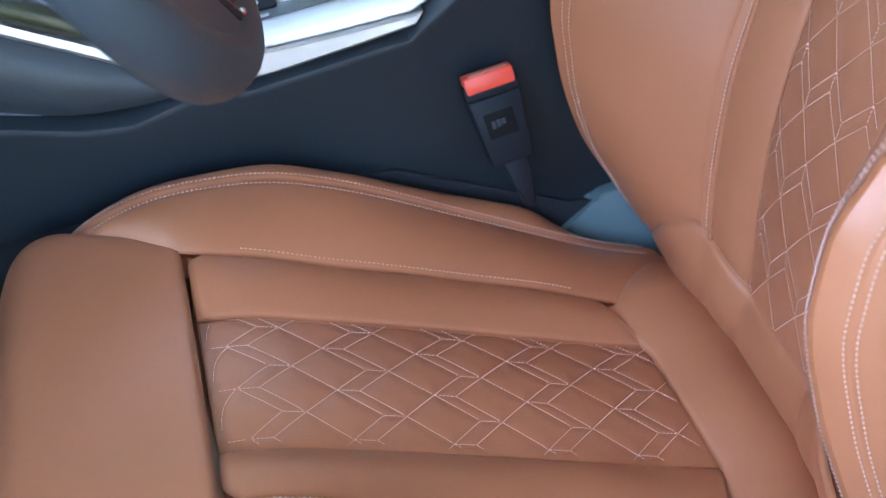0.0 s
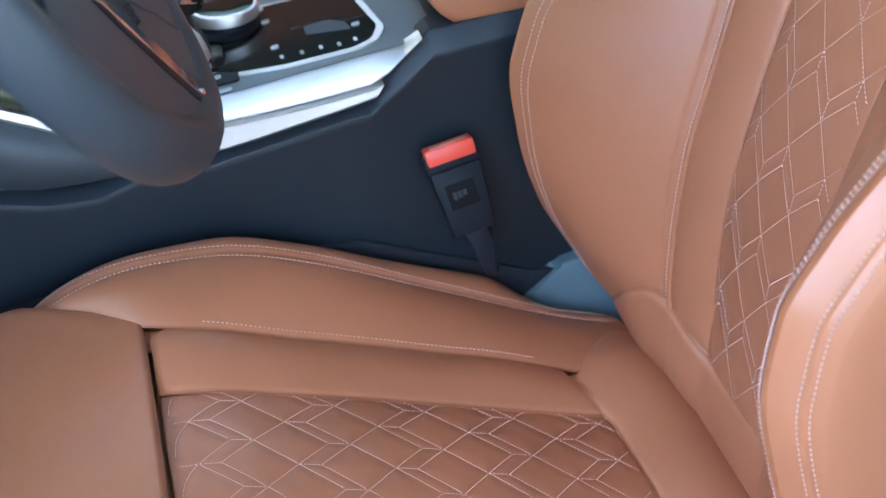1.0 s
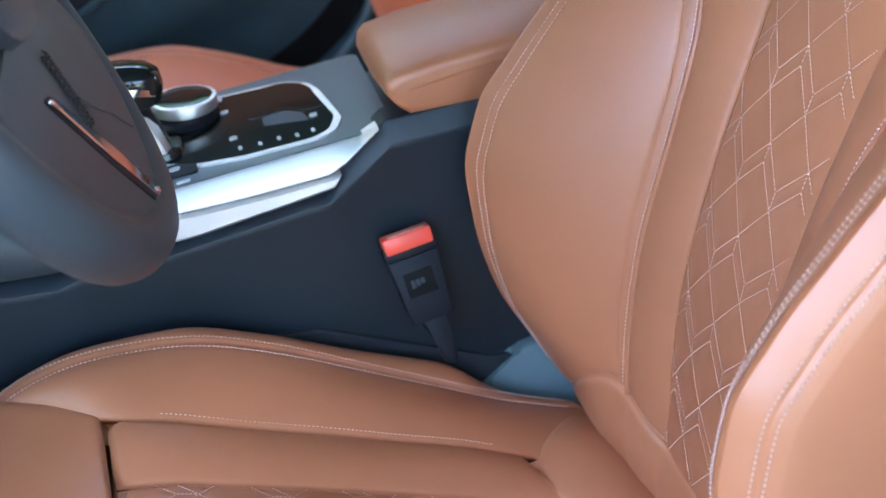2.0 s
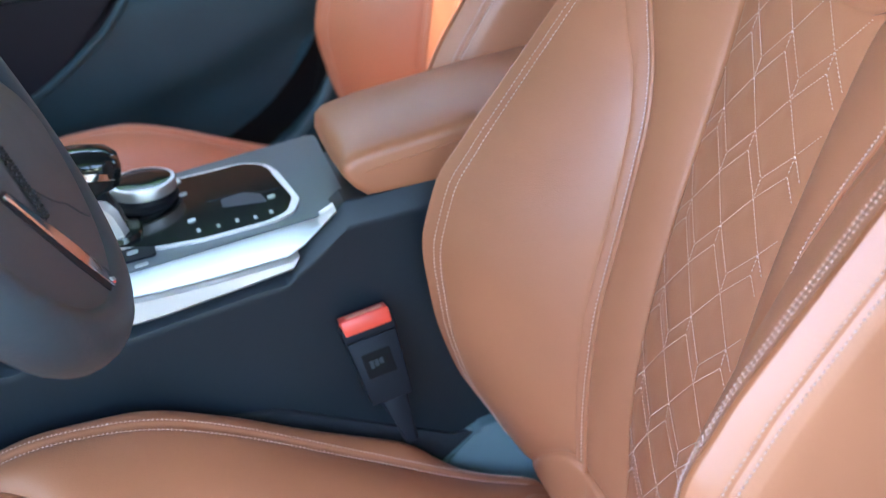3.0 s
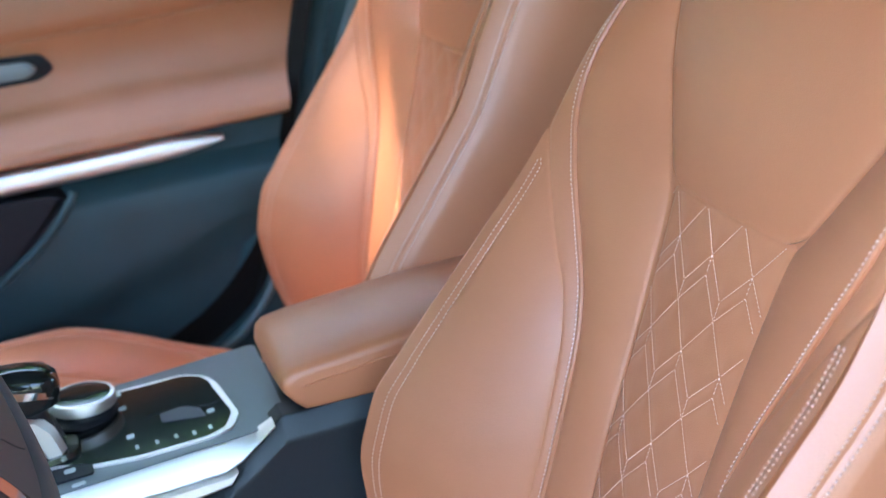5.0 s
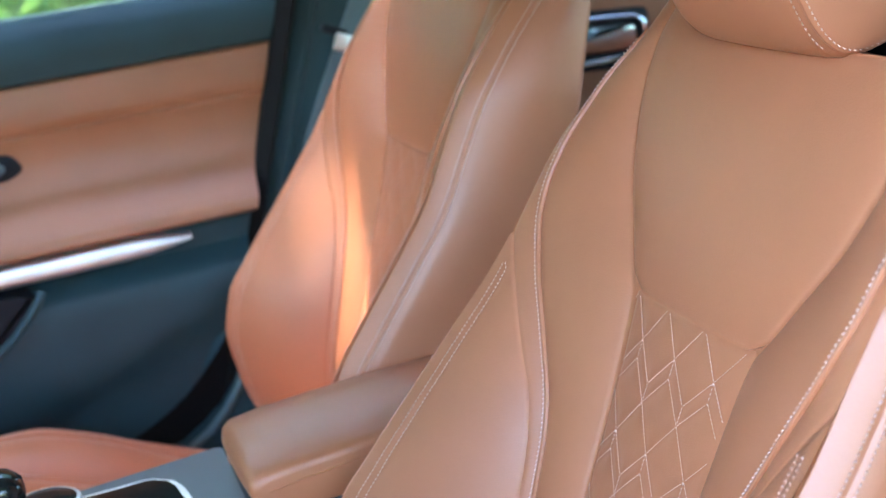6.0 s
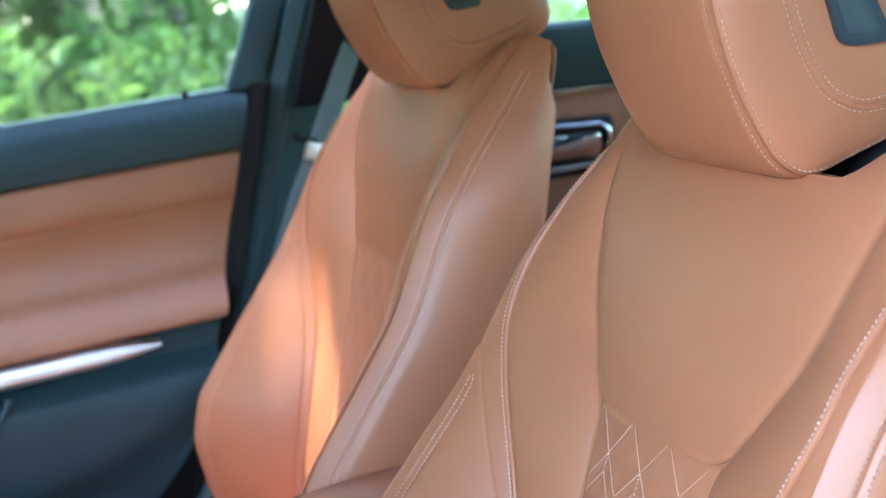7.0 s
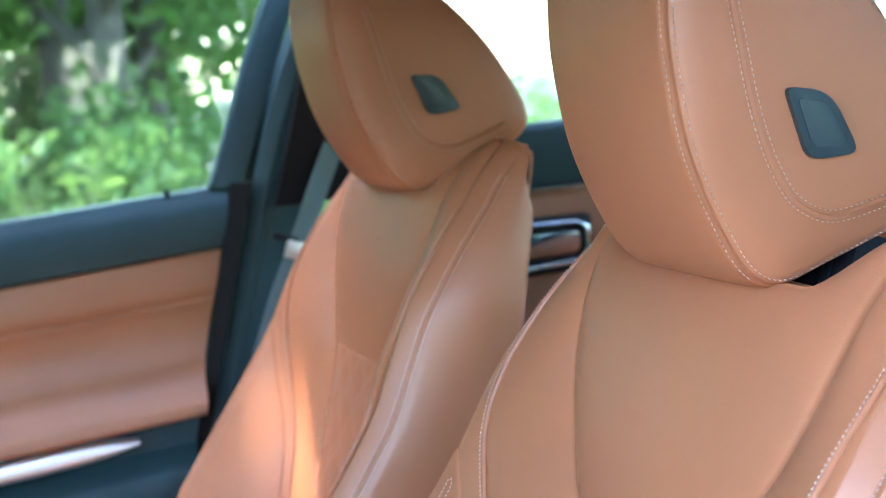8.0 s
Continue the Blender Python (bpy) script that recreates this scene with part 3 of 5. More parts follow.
    # headrest: a side outline swept across, its flanks domed
    out = [(0.1735, 1.285), (0.1825, 1.231), (0.202, 1.182), (0.221, 1.152), (0.246, 1.141), (0.285, 1.151), (0.335, 1.166), (0.372, 1.179), (0.384, 1.203),
           (0.375, 1.235), (0.352, 1.283), (0.325, 1.322), (0.292, 1.358), (0.255, 1.388), (0.215, 1.400), (0.186, 1.386), (0.175, 1.355), (0.172, 1.320)]
    o = np.array(out)
    o = np.array((-0.242, 1.302)) + 1.043 * (o - np.array((-0.242, 1.302)))
    t = np.linspace(0, len(o), 90, endpoint=False)
    i = t.astype(int)
    f = (t - i)[:, None]
    p0, p1, p2, p3 = (o[(i + k) % len(o)] for k in (-1, 0, 1, 2))
    ring = 0.5 * (2 * p1 + (p2 - p0) * f + (2 * p0 - 5 * p1 + 4 * p2 - p3) * f**2 + (3 * p1 - p0 - 3 * p2 + p3) * f**3)
    tan = np.roll(ring, -1, 0) - np.roll(ring, 1, 0)
    nrm = np.stack([tan[:, 1], -tan[:, 0]], axis=1)
    nrm /= np.linalg.norm(nrm, axis=1)[:, None]
    cen = ring.mean(0)
    if ((ring - cen) * nrm).sum() < 0:
        nrm = -nrm
    stations = [(-0.0945, 0.060), (-0.0940, 0.040), (-0.0925, 0.024), (-0.0905, 0.012), (-0.0870, 0.0050), (-0.0848, 0.0042), (-0.0825, 0.0056), (-0.0800, 0.0020), (-0.076, 0.0008), (-0.066, -0.0003), (-0.05, -0.0014), (-0.025, -0.0024), (0, -0.0028)]
    stations += [(-y, d) for y, d in stations[-2::-1]]
    verts, faces = [], []
    m = len(ring)
    for y, d in stations:
        frontness = np.clip(-nrm[:, 0], 0, 1)
        q = ring - nrm * (d if d >= 0 else d * 1.0) * (1 if d >= 0 else frontness[:, None])
        if d > 0.02:
            q = cen + (ring - cen) * (1 - d / 0.085)
        verts += [(a, y, b) for a, b in q]
    for k in range(len(stations) - 1):
        for j in range(m):
            faces.append((k * m + j, k * m + (j + 1) % m, (k + 1) * m + (j + 1) % m, (k + 1) * m + j))
    for k, y in ((0, -0.0948), (len(stations) - 1, 0.0948)):
        verts.append((cen[0], y, cen[1]))
        for j in range(m):
            f3 = (k * m + (j + 1) % m, k * m + j, len(verts) - 1)
            faces.append(f3 if k == 0 else f3[::-1])
    head = link_mesh("headrest", verts, faces, TAN, root, "padded leather headrest")
    hruns = []
    for sg in (-1, 1):
        for d, y, span in ((0.0019 if sg < 0 else 0.0060, 0.0803, np.r_[62:m, 0:17]), (0.0072 if sg < 0 else 0.0105, 0.0878, np.r_[0:m, 0])):
            q = ring - nrm * d
            hruns.append((np.stack([q[:, 0], np.full(m, sg * (y + 0.0004)), q[:, 1]], axis=1)[span], np.stack([nrm[:, 0] * 0.6, np.full(m, sg * 0.8), nrm[:, 1] * 0.6], axis=1)[span]))
        loop = [(0.212, 1.345), (0.220, 1.30), (0.2265, 1.262), (0.2385, 1.222), (0.256, 1.195), (0.283, 1.184), (0.322, 1.190), (0.348, 1.197)]
        loop = [(-0.242 + 1.043 * (a + 0.242), 1.302 + 1.043 * (b - 1.302)) for a, b in loop]
        lx = curve(*[(k, p[0]) for k, p in enumerate(loop)])
        lz = curve(*[(k, p[1]) for k, p in enumerate(loop)])
        tt = np.linspace(0, len(loop) - 1, 90)
        for off in (-0.004, 0.004):
            a, b = lx(tt), lz(tt)
            da, db = np.gradient(a), np.gradient(b)
            ln = np.hypot(da, db)
            hruns.append((np.stack([a - db / ln * off, np.full(90, sg * 0.0944), b + da / ln * off], axis=1), (0, sg, 0)))
        bm = bmesh.new()
        tube(bm, [(a, sg * 0.0928, b) for a, b in zip(lx(tt), lz(tt))], 0.0022, 6)
        part("side_seam", bm, TAN, head, smooth=True)
    thread("headrest_stitching", hruns, head, HEAD_THREAD, dash=0.0026, gap=0.0016, r=0.00056)
    # adjuster button on the flank
    quad = [(0.2690, 1.2668), (0.3025, 1.2612), (0.3230, 1.2190), (0.2838, 1.2180)]
    for sg in (-1, 1):
        for nm, sc, d, mat, lab in (("button_frame", 1.0, 0.0050, FRAME, "dark grey plastic button frame"), ("button_gap", 0.78, 0.0048, BLACK, "dark gap round the button"), ("button", 0.70, 0.0056, BUTTON, "dark adjuster button")):
            c = np.mean(quad, axis=0)
            pts = [c + (np.array(p) - c) * sc for p in quad]
            rd = []
            for k in range(4):
                a, b, e = pts[k - 1], pts[k], pts[(k + 1) % 4]
                for w in np.linspace(0, 1, 6):
                    rad = (0.007, 0.015, 0.009, 0.010)[k] * sc
                    p = b + (a - b) / np.linalg.norm(a - b) * rad
                    q = b + (e - b) / np.linalg.norm(e - b) * rad
                    rd.append((1 - w) ** 2 * p + 2 * w * (1 - w) * b + w * w * q)
            bm = bmesh.new()
            prism(bm, [tuple(p) for p in rd], 1, sg * 0.088, sg * (0.0945 + d), 0.0022 if sc == 1.0 else 0.0010, 3)
            part(nm, bm, mat, head, lab, smooth=True)
    thread("seat_stitching", seat_runs, root, label="pale contrast stitching", dash=0.0019, gap=0.0013, r=0.00038)
    thread("stitching", runs, root, label="pale contrast stitching", dash=0.0021, gap=0.0012, r=0.00048)
    thread("seat_stitching", seat_seams, root, label="beaded seam stitching", dash=0.0025, gap=0.0013, r=0.00060)
    thread("stitching", seams, root, label="beaded seam stitching", dash=0.0025, gap=0.0013, r=0.00060)
    thread("seat_stitching", seat_dots, root, label="fine dotted stitching", dash=0.0012, gap=0.0016, r=0.00036)
    thread("stitching", dots, root, label="fine dotted stitching", dash=0.0013, gap=0.0015, r=0.00042)
    return root


driver_seat = car_seat()
tagged(driver_seat, "tan leather driver seat with diamond quilting and bolsters", "car seat", "front seats")
passenger_seat = copy_thing(driver_seat, pose(-0.0778, 0.69, 0.2865, 0, -5.21, 0))
# its cushion stands higher and less tilted than its backrest
cushion_pose = pose(-0.107, 0.69, 0.327, 0, -2.3, 0) @ Matrix.Translation((0.15, 0.0, -0.30))
for ch in passenger_seat.children:
    if ch.name.startswith(("seat_", "thigh", "bolster_lining", "hinge")):
        ch.matrix_basis = (passenger_seat.matrix_basis @ ch.matrix_parent_inverse).inverted() @ cushion_pose
for ch in passenger_seat.children:
    if ch.name.startswith("headrest"):
        ch.location.x += 0.012
tagged(passenger_seat, "tan leather passenger seat beyond the centre console", "car seat", "front seats")
# ---- seat belt buckle beside the driver's seat ----
def belt_buckle():
    root = empty("belt_buckle", (-0.07, 0.245, 0.49))
    A = np.array((-0.121, 0.262, 0.634))
    w = np.array((0.0485, 0.001, 0.008))
    w /= np.linalg.norm(w)
    d = np.array((0.012, -0.020, -0.070))
    d -= w * (d @ w)
    d /= np.linalg.norm(d)
    n = np.cross(w, d)
    if n[1] > 0:
        n = -n
    m = Matrix([[w[k], n[k], -d[k], A[k]] for k in range(3)] + [[0, 0, 0, 1]])
    W, H, D = 0.0485, 0.078, 0.021

    def block(name, x0, x1, z0, z1, y0, y1, mat, lab="", taper=0.0, bev=0.002):
        bm = bmesh.new()
        prism(bm, [(x0 + taper, z0), (x1 - taper, z0), (x1, z1), (x0, z1)], 1, y0, y1, bev, 2)
        bm.transform(m)
        part(name, bm, mat, root, lab, smooth=True)
    block("buckle_body", 0.001, W - 0.001, -H, -0.0165, -0.001, D, BLACK, taper=0.004)
    block("buckle_cap", -0.0005, W + 0.0005, -0.0165, -0.0025, -0.002, D + 0.0016, BLACK, bev=0.0025)
    block("release_button", 0.002, W - 0.002, -0.010, 0.0050, 0.001, D + 0.0022, RED, "red release button", bev=0.002)
    block("slot_lip", 0.008, W - 0.006, 0.003, 0.0056, 0.009, D - 0.001, material("pale_red", (0.95, 0.30, 0.20), 0.45), "paler red slot lip", bev=0.0008)
    block("label_plate", 0.010, W - 0.012, -0.053, -0.030, D - 0.002, D + 0.0006, RUBBER, "dark label plate", bev=0.0008)
    for k in range(3):
        block("print_bar", 0.015 + 0.0045 * k, 0.0185 + 0.0045 * k, -0.0445 + 0.001 * k, -0.0375, D + 0.0004, D + 0.0010, DARK, "worn grey print mark", bev=0.0)
    # stalk
    bm = bmesh.new()
    prism(bm, [(0.011, -H + 0.004), (0.040, -H + 0.004), (0.036, -0.098), (0.035, -0.124), (0.023, -0.124), (0.019, -0.100)], 1, 0.004, 0.016, 0.004, 3)
    bm.transform(m)
    part("stalk", bm, BLACK, root, "black tapering buckle stalk", smooth=True)
    return root


tagged(belt_buckle(), "black seat belt buckle with red release button", "belt buckle")


# ---- centre console ----
def loft(name, stations, mat, parent, label="", closed=False, caps=True, smooth=True, angle=35):
    """A skin over cross-sections with equal numbers of points."""
    bm = bmesh.new()
    rings = [[bm.verts.new(p) for p in st] for st in stations]
    n = len(rings[0])
    for a, b in zip(rings, rings[1:]):
        for k in range(n if closed else n - 1):
            bm.faces.new((a[k], a[(k + 1) % n], b[(k + 1) % n], b[k]))
    if closed and caps:
        bm.faces.new(rings[0][::-1])
        bm.faces.new(rings[-1])
    return part(name, bm, mat, parent, label, smooth=smooth, angle=angle)


def top_z(x):
    return 0.709 + 0.112 * (x + 0.30)


console = empty("centre_console", (-0.2, 0.38, 0.30))
tagged(console, "dark centre console with aluminium trim and gear selector", "console")
side_top = [(-0.85, 0.700), (-0.60, 0.690), (-0.505, 0.667), (-0.44, 0.652), (-0.40, 0.650), (-0.352, 0.664), (-0.298, 0.6625), (-0.157, 0.685), (-0.145, 0.699), (-0.096, 0.7385), (-0.080, 0.739), (0.10, 0.752), (0.30, 0.755)]
st = []
for x in sorted(set(np.linspace(-0.85, 0.30, 47).round(4)) | {p[0] for p in side_top}):
    z = float(np.interp(x, [p[0] for p in side_top], [p[1] for p in side_top]))
    c = 0.0095 + 0.008 * min(1.0, max(0.0, (x + 0.165) / 0.03))
    st.append([(x, 0.315, 0.285), (x, 0.315, z), (x, 0.2885, z), (x, 0.2865, z - 0.0012), (x, 0.2770, z - c), (x, 0.2762, z - c - 0.003), (x, 0.2766, z - c - 0.007), (x, 0.2800, z - 0.08), (x, 0.2800, 0.285)])
loft("side_panel", st, DARK, console, "dark grained side panel with a chamfered upper edge", closed=True, angle=25)
bm = bmesh.new()
prism(bm, [(-0.85, 0.285), (-0.85, 0.79), (-0.60, 0.75), (-0.40, 0.670), (-0.30, 0.685), (-0.09, 0.712), (0.30, 0.735), (0.30, 0.285)], 1, 0.300, 0.475, 0.006)
part("console_body", bm, DARK, console, smooth=True, angle=30)
bm = bmesh.new()
prism(bm, [(-0.85, 0.285), (-0.85, 0.52), (-0.40, 0.56), (-0.182, 0.552), (-0.025, 0.482), (0.20, 0.47), (0.20, 0.285)], 1, 0.272, 0.281, 0.003)
part("tunnel_carpet", bm, CARPET, console, "black tunnel carpet")
# aluminium trim: a leaning upper face over an upright lip
xs = np.linspace(-0.345, -0.150, 14)
low = curve((-0.36, 0.668), (-0.30, 0.6645), (-0.22, 0.675), (-0.157, 0.686), (-0.09, 0.70))
mid = curve((-0.36, 0.692), (-0.29, 0.690), (-0.14, 0.7005), (-0.09, 0.706))
st = []
for x in xs:
    st.append([(x, 0.290, low(x) + 0.001), (x, 0.2745, low(x) + 0.0015), (x, 0.2725, low(x) + 0.004), (x, 0.2735, mid(x) - 0.003), (x, 0.2765, mid(x) - 0.001), (x, 0.292, mid(x))])
for k, z in ((-0.1425, 0.699), ):
    st.append([(k, 0.290, z), (k, 0.2765, z), (k, 0.2755, z), (k, 0.2755, z + 0.0005), (k, 0.277, z + 0.001), (k, 0.292, z + 0.0015)])
loft("trim_lip", st, SILVER, console, "bright aluminium trim lip")
st = []
for x in np.linspace(-0.345, -0.105, 16):
    m0 = mid(x) + 0.001 if x < -0.145 else 0.7015 + (x + 0.145) * 0.80
    st.append([(x, 0.295, m0), (x, 0.2775, m0), (x, 0.2765, m0 + 0.002), (x, 0.2848, max(m0 + 0.002, top_z(x) - 0.0025)), (x, 0.2868, max(m0 + 0.0025, top_z(x) - 0.001)), (x, 0.295, max(m0 + 0.0025, top_z(x) - 0.001))])
loft("trim_face", st, SILVER, console, "brushed aluminium trim face")
# the trim runs on forward as a thin line with a gloss panel above and a padded knee panel below
line = curve((-0.85, 0.90), (-0.60, 0.807), (-0.485, 0.743), (-0.424, 0.713), (-0.374, 0.688), (-0.335, 0.672))
st = [[(x, 0.292, line(x)), (x, 0.270, line(x)), (x, 0.268, line(x) + 0.004), (x, 0.270, line(x) + 0.011), (x, 0.292, line(x) + 0.013)] for x in np.linspace(-0.80, -0.335, 20)]
loft("trim_line", st, SILVER, console, "thin aluminium trim line")
st = [[(x, 0.285, line(x) + 0.009), (x, 0.276, line(x) + 0.012), (x, 0.280, line(x) + 0.040), (x, 0.292, line(x) + 0.060 * min(1, (-0.335 - x) / 0.08 + 0.3)), (x, 0.33, line(x) + 0.062 * min(1, (-0.335 - x) / 0.08 + 0.3))] for x in np.linspace(-0.80, -0.34, 20)]
loft("gloss_panel", st, GLOSS, console, "glossy black trim panel")
pad_low = curve((-0.85, 0.712), (-0.60, 0.700), (-0.505, 0.676), (-0.437, 0.660), (-0.39, 0.658), (-0.335, 0.663))
st = []
for x in np.linspace(-0.80, -0.335, 22):
    a, b = float(pad_low(x)), float(line(x)) - 0.001
    g = min(1, (b - a) / 0.06)
    st.append([(x, 0.292, a)] + [(x, 0.281 - 0.022 * g * math.sin(math.pi * (0.08 + 0.80 * k / 7)) ** 0.8, a + (b - a) * k / 7) for k in range(8)] + [(x, 0.292, b)])
loft("knee_pad", st, KNEE, console, "soft grey knee pad")


def plate(name, outline, z_off, thick, mat, parent, label="", bev=0.0015):
    """A plate that lies on the sloping console top."""
    bm = bmesh.new()
    prism(bm, outline, 2, -thick, 0.0, bev, 2)
    for v in bm.verts:
        v.co.z += top_z(v.co.x) + z_off
    return part(name, bm, mat, parent, label)


def rounded(pts, r, n=5):
    out = []
    for k in range(len(pts)):
        a, b, c = (np.array(pts[(k + i) % len(pts)], float) for i in (-1, 0, 1))
        p = b + (a - b) / np.linalg.norm(a - b) * r
        q = b + (c - b) / np.linalg.norm(c - b) * r
        for w in np.linspace(0, 1, n):
            out.append(tuple((1 - w) ** 2 * p + 2 * w * (1 - w) * b + w * w * q))
    return out


plate("top_surround", rounded([(-0.60, 0.2875), (-0.108, 0.2875), (-0.090, 0.31), (-0.088, 0.48), (-0.60, 0.48)], 0.008), 0.0, 0.03, SATIN, console, "grey satin top surround")
rim_out = [(-0.46, 0.385), (-0.303, 0.342), (-0.262, 0.315), (-0.220, 0.3035), (-0.1545, 0.2995), (-0.1375, 0.307), (-0.1285, 0.332), (-0.137, 0.409), (-0.1437, 0.431), (-0.1643, 0.4526), (-0.234, 0.4615), (-0.46, 0.465)]
plate("panel_rim", rounded(rim_out, 0.006), 0.0020, 0.012, SILVER, console, "chrome rim round the control panel")
mid_out = np.mean(rim_out[2:11], axis=0)
inner_out = [(p[0] + 0.0060 * np.sign(mid_out[0] - p[0]) * (p[0] > -0.17), p[1] + 0.0050 * np.sign(mid_out[1] - p[1])) for p in rim_out]
plate("control_panel", rounded(inner_out, 0.006), 0.0026, 0.012, GLOSS, console, "glossy black control panel")
plate("tray_cover", rounded([(-0.2075, 0.380), (-0.172, 0.381), (-0.158, 0.366), (-0.140, 0.366), (-0.144, 0.415), (-0.150, 0.432), (-0.1665, 0.4475), (-0.213, 0.4495)], 0.004), 0.0034, 0.002, GLOSS, console, "gloss black tray cover")
# flat plate; its dark colour stands for the shade in a recess
plate("recess", rounded([(-0.196, 0.357), (-0.1565, 0.342), (-0.1600, 0.364), (-0.174, 0.378), (-0.196, 0.377)], 0.003), 0.0034, 0.004, material("blue_black", (0.008, 0.014, 0.026), 0.5), console, "flat dark plate that stands for an open recess")
for x, y in [(-0.2221, 0.3245), (-0.2044, 0.3220), (-0.1874, 0.3215), (-0.1715, 0.3170), (-0.1568, 0.3185)]:
    plate("key_mark", [(x - 0.0014, y - 0.0036), (x + 0.0016, y - 0.0036), (x + 0.0012, y + 0.0036), (x - 0.0018, y + 0.0036)], 0.0032, 0.002, WHITE, console, "white key marking", bev=0)
for x, y in ((-0.1518, 0.350), (-0.2273, 0.4145), (-0.2297, 0.448), (-0.2258, 0.3490)):
    plate("key_mark", rounded([(x - 0.0036, y - 0.0032), (x + 0.0036, y - 0.0032), (x + 0.0036, y + 0.0032), (x - 0.0036, y + 0.0032)], 0.0025), 0.0040, 0.002, WHITE, console, "white key marking", bev=0)
plate("start_key", rounded([(-0.315, 0.308), (-0.262, 0.304), (-0.262, 0.330), (-0.315, 0.334)], 0.005), 0.0022, 0.004, BLACK, console, "black drive mode key")
plate("key_mark", rounded([(-0.287, 0.3165), (-0.277, 0.3165), (-0.277, 0.3245), (-0.287, 0.3245)], 0.003), 0.0028, 0.002, WHITE, console, "white key marking", bev=0)
plate("lock_mark", rounded([(-0.282, 0.2915), (-0.270, 0.2915), (-0.270, 0.2965), (-0.282, 0.2965)], 0.0024), 0.0012, 0.002, WHITE, console, "small pale oval mark", bev=0)

# rotary controller
knob = empty("rotary_controller", (-0.262, 0.427, float(top_z(-0.262)) + 0.003))
tagged(knob, "silver rotary controller with black top on the console", "controller")
zk = float(top_z(-0.262)) + 0.002
for nm, prof, mat, lab in (("controller_base", [(0.034, 0.0), (0.034, 0.003), (0.030, 0.006), (0.029, 0.012)], BLACK, ""), ("controller_ring", [(0.029, 0.0105), (0.0310, 0.0115), (0.0315, 0.0205), (0.0308, 0.0220), (0.0290, 0.0226)], SILVER, "knurled silver ring"), ("controller_top", [(0.0285, 0.0222), (0.027, 0.0228), (0.012, 0.0232), (0.0005, 0.0232)], GLOSS, "black touch surface")):
    st = [[(-0.262 + r * math.cos(a), 0.427 + r * math.sin(a), zk + z) for a in np.linspace(0, math.tau, 40, endpoint=False)] for r, z in prof]
    loft(nm, st, mat, knob, lab, closed=True)

# gear selector
gear = empty("gear_selector", (-0.305, 0.372, float(top_z(-0.305)) + 0.006))
tagged(gear, "black and chrome gear selector lever on the console", "gear selector")
gz = float(top_z(-0.30)) + 0.004


def blob(name, sections, mat, lab="", parent=gear):
    """A body through sections (x, z, half length, half width) of rounded-rectangle outline."""
    st = []
    for x, y, z, a, b, tilt in sections:
        ring = []
        for t in np.linspace(0, math.tau, 28, endpoint=False):
            u = a * np.sign(math.cos(t)) * abs(math.cos(t)) ** 0.6
            v = b * np.sign(math.sin(t)) * abs(math.sin(t)) ** 0.6
            ring.append((x + u * math.cos(tilt), y + v, z + u * math.sin(tilt)))
        st.append(ring)
    return loft(name, st, mat, parent, lab, closed=True, angle=50)


GX, GY = -0.304, 0.366
blob("gaiter_plate", [(GX, GY, gz - 0.004, 0.036, 0.026, 0.1), (GX, GY, gz + 0.003, 0.033, 0.024, 0.1)], GLOSS)
blob("lever_shaft", [(GX + 0.004, GY, gz, 0.019, 0.016, 0.1), (GX - 0.004, GY, gz + 0.026, 0.019, 0.016, 0.15), (GX - 0.018, GY, gz + 0.050, 0.026, 0.018, 0.2)], BLACK)
blob("lever_head", [(GX - 0.008, GY, gz + 0.046, 0.033, 0.020, 0.2), (GX - 0.011, GY, gz + 0.058, 0.039, 0.0225, 0.18), (GX - 0.014, GY, gz + 0.071, 0.040, 0.023, 0.12), (GX - 0.018, GY, gz + 0.081, 0.036, 0.020, 0.06), (GX - 0.022, GY, gz + 0.087, 0.024, 0.013, 0.02)], GLOSS, "gloss black lever head")
for sg in (-1, 1):
    # chrome band round the head, and the chrome cheek that sweeps down to the base
    st = []
    for x, z, w in ((-0.060, 0.064, 0.0045), (-0.045, 0.0665, 0.0050), (-0.025, 0.0665, 0.0052), (-0.008, 0.064, 0.0050), (0.004, 0.059, 0.0036), (0.009, 0.054, 0.0018)):
        x += 0.012 + 0.10 * (x + 0.02)
        z += 0.003
        yy = GY + sg * (0.0240 - 0.010 * max(0.0, (x - 0.002) / 0.020) ** 2)
        st.append([(GX + x, yy - sg * 0.003, gz + z - w), (GX + x, yy + sg * 0.0012, gz + z - w * 0.7), (GX + x, yy + sg * 0.0012, gz + z + w * 0.7), (GX + x, yy - sg * 0.003, gz + z + w)])
    loft("chrome_band", st, CHROME, gear, "chrome band round the lever head")
    st = []
    for x, z, w, o in ((-0.040, 0.044, 0.006, 0.019), (-0.022, 0.043, 0.010, 0.020), (-0.006, 0.036, 0.012, 0.0195), (0.005, 0.024, 0.011, 0.0185), (0.010, 0.012, 0.010, 0.0180), (0.013, 0.002, 0.010, 0.0180)):
        yy = GY + sg * o
        st.append([(GX + x - w, yy - sg * 0.004, gz + z - w * 0.5), (GX + x - w * 0.6, yy + sg * 0.0016, gz + z - w * 0.3), (GX + x + w * 0.5, yy + sg * 0.0010, gz + z + w * 0.3), (GX + x + w, yy - sg * 0.006, gz + z + w * 0.5)])
    loft("chrome_strip", st, SILVER, gear, "satin chrome cheek of the lever")

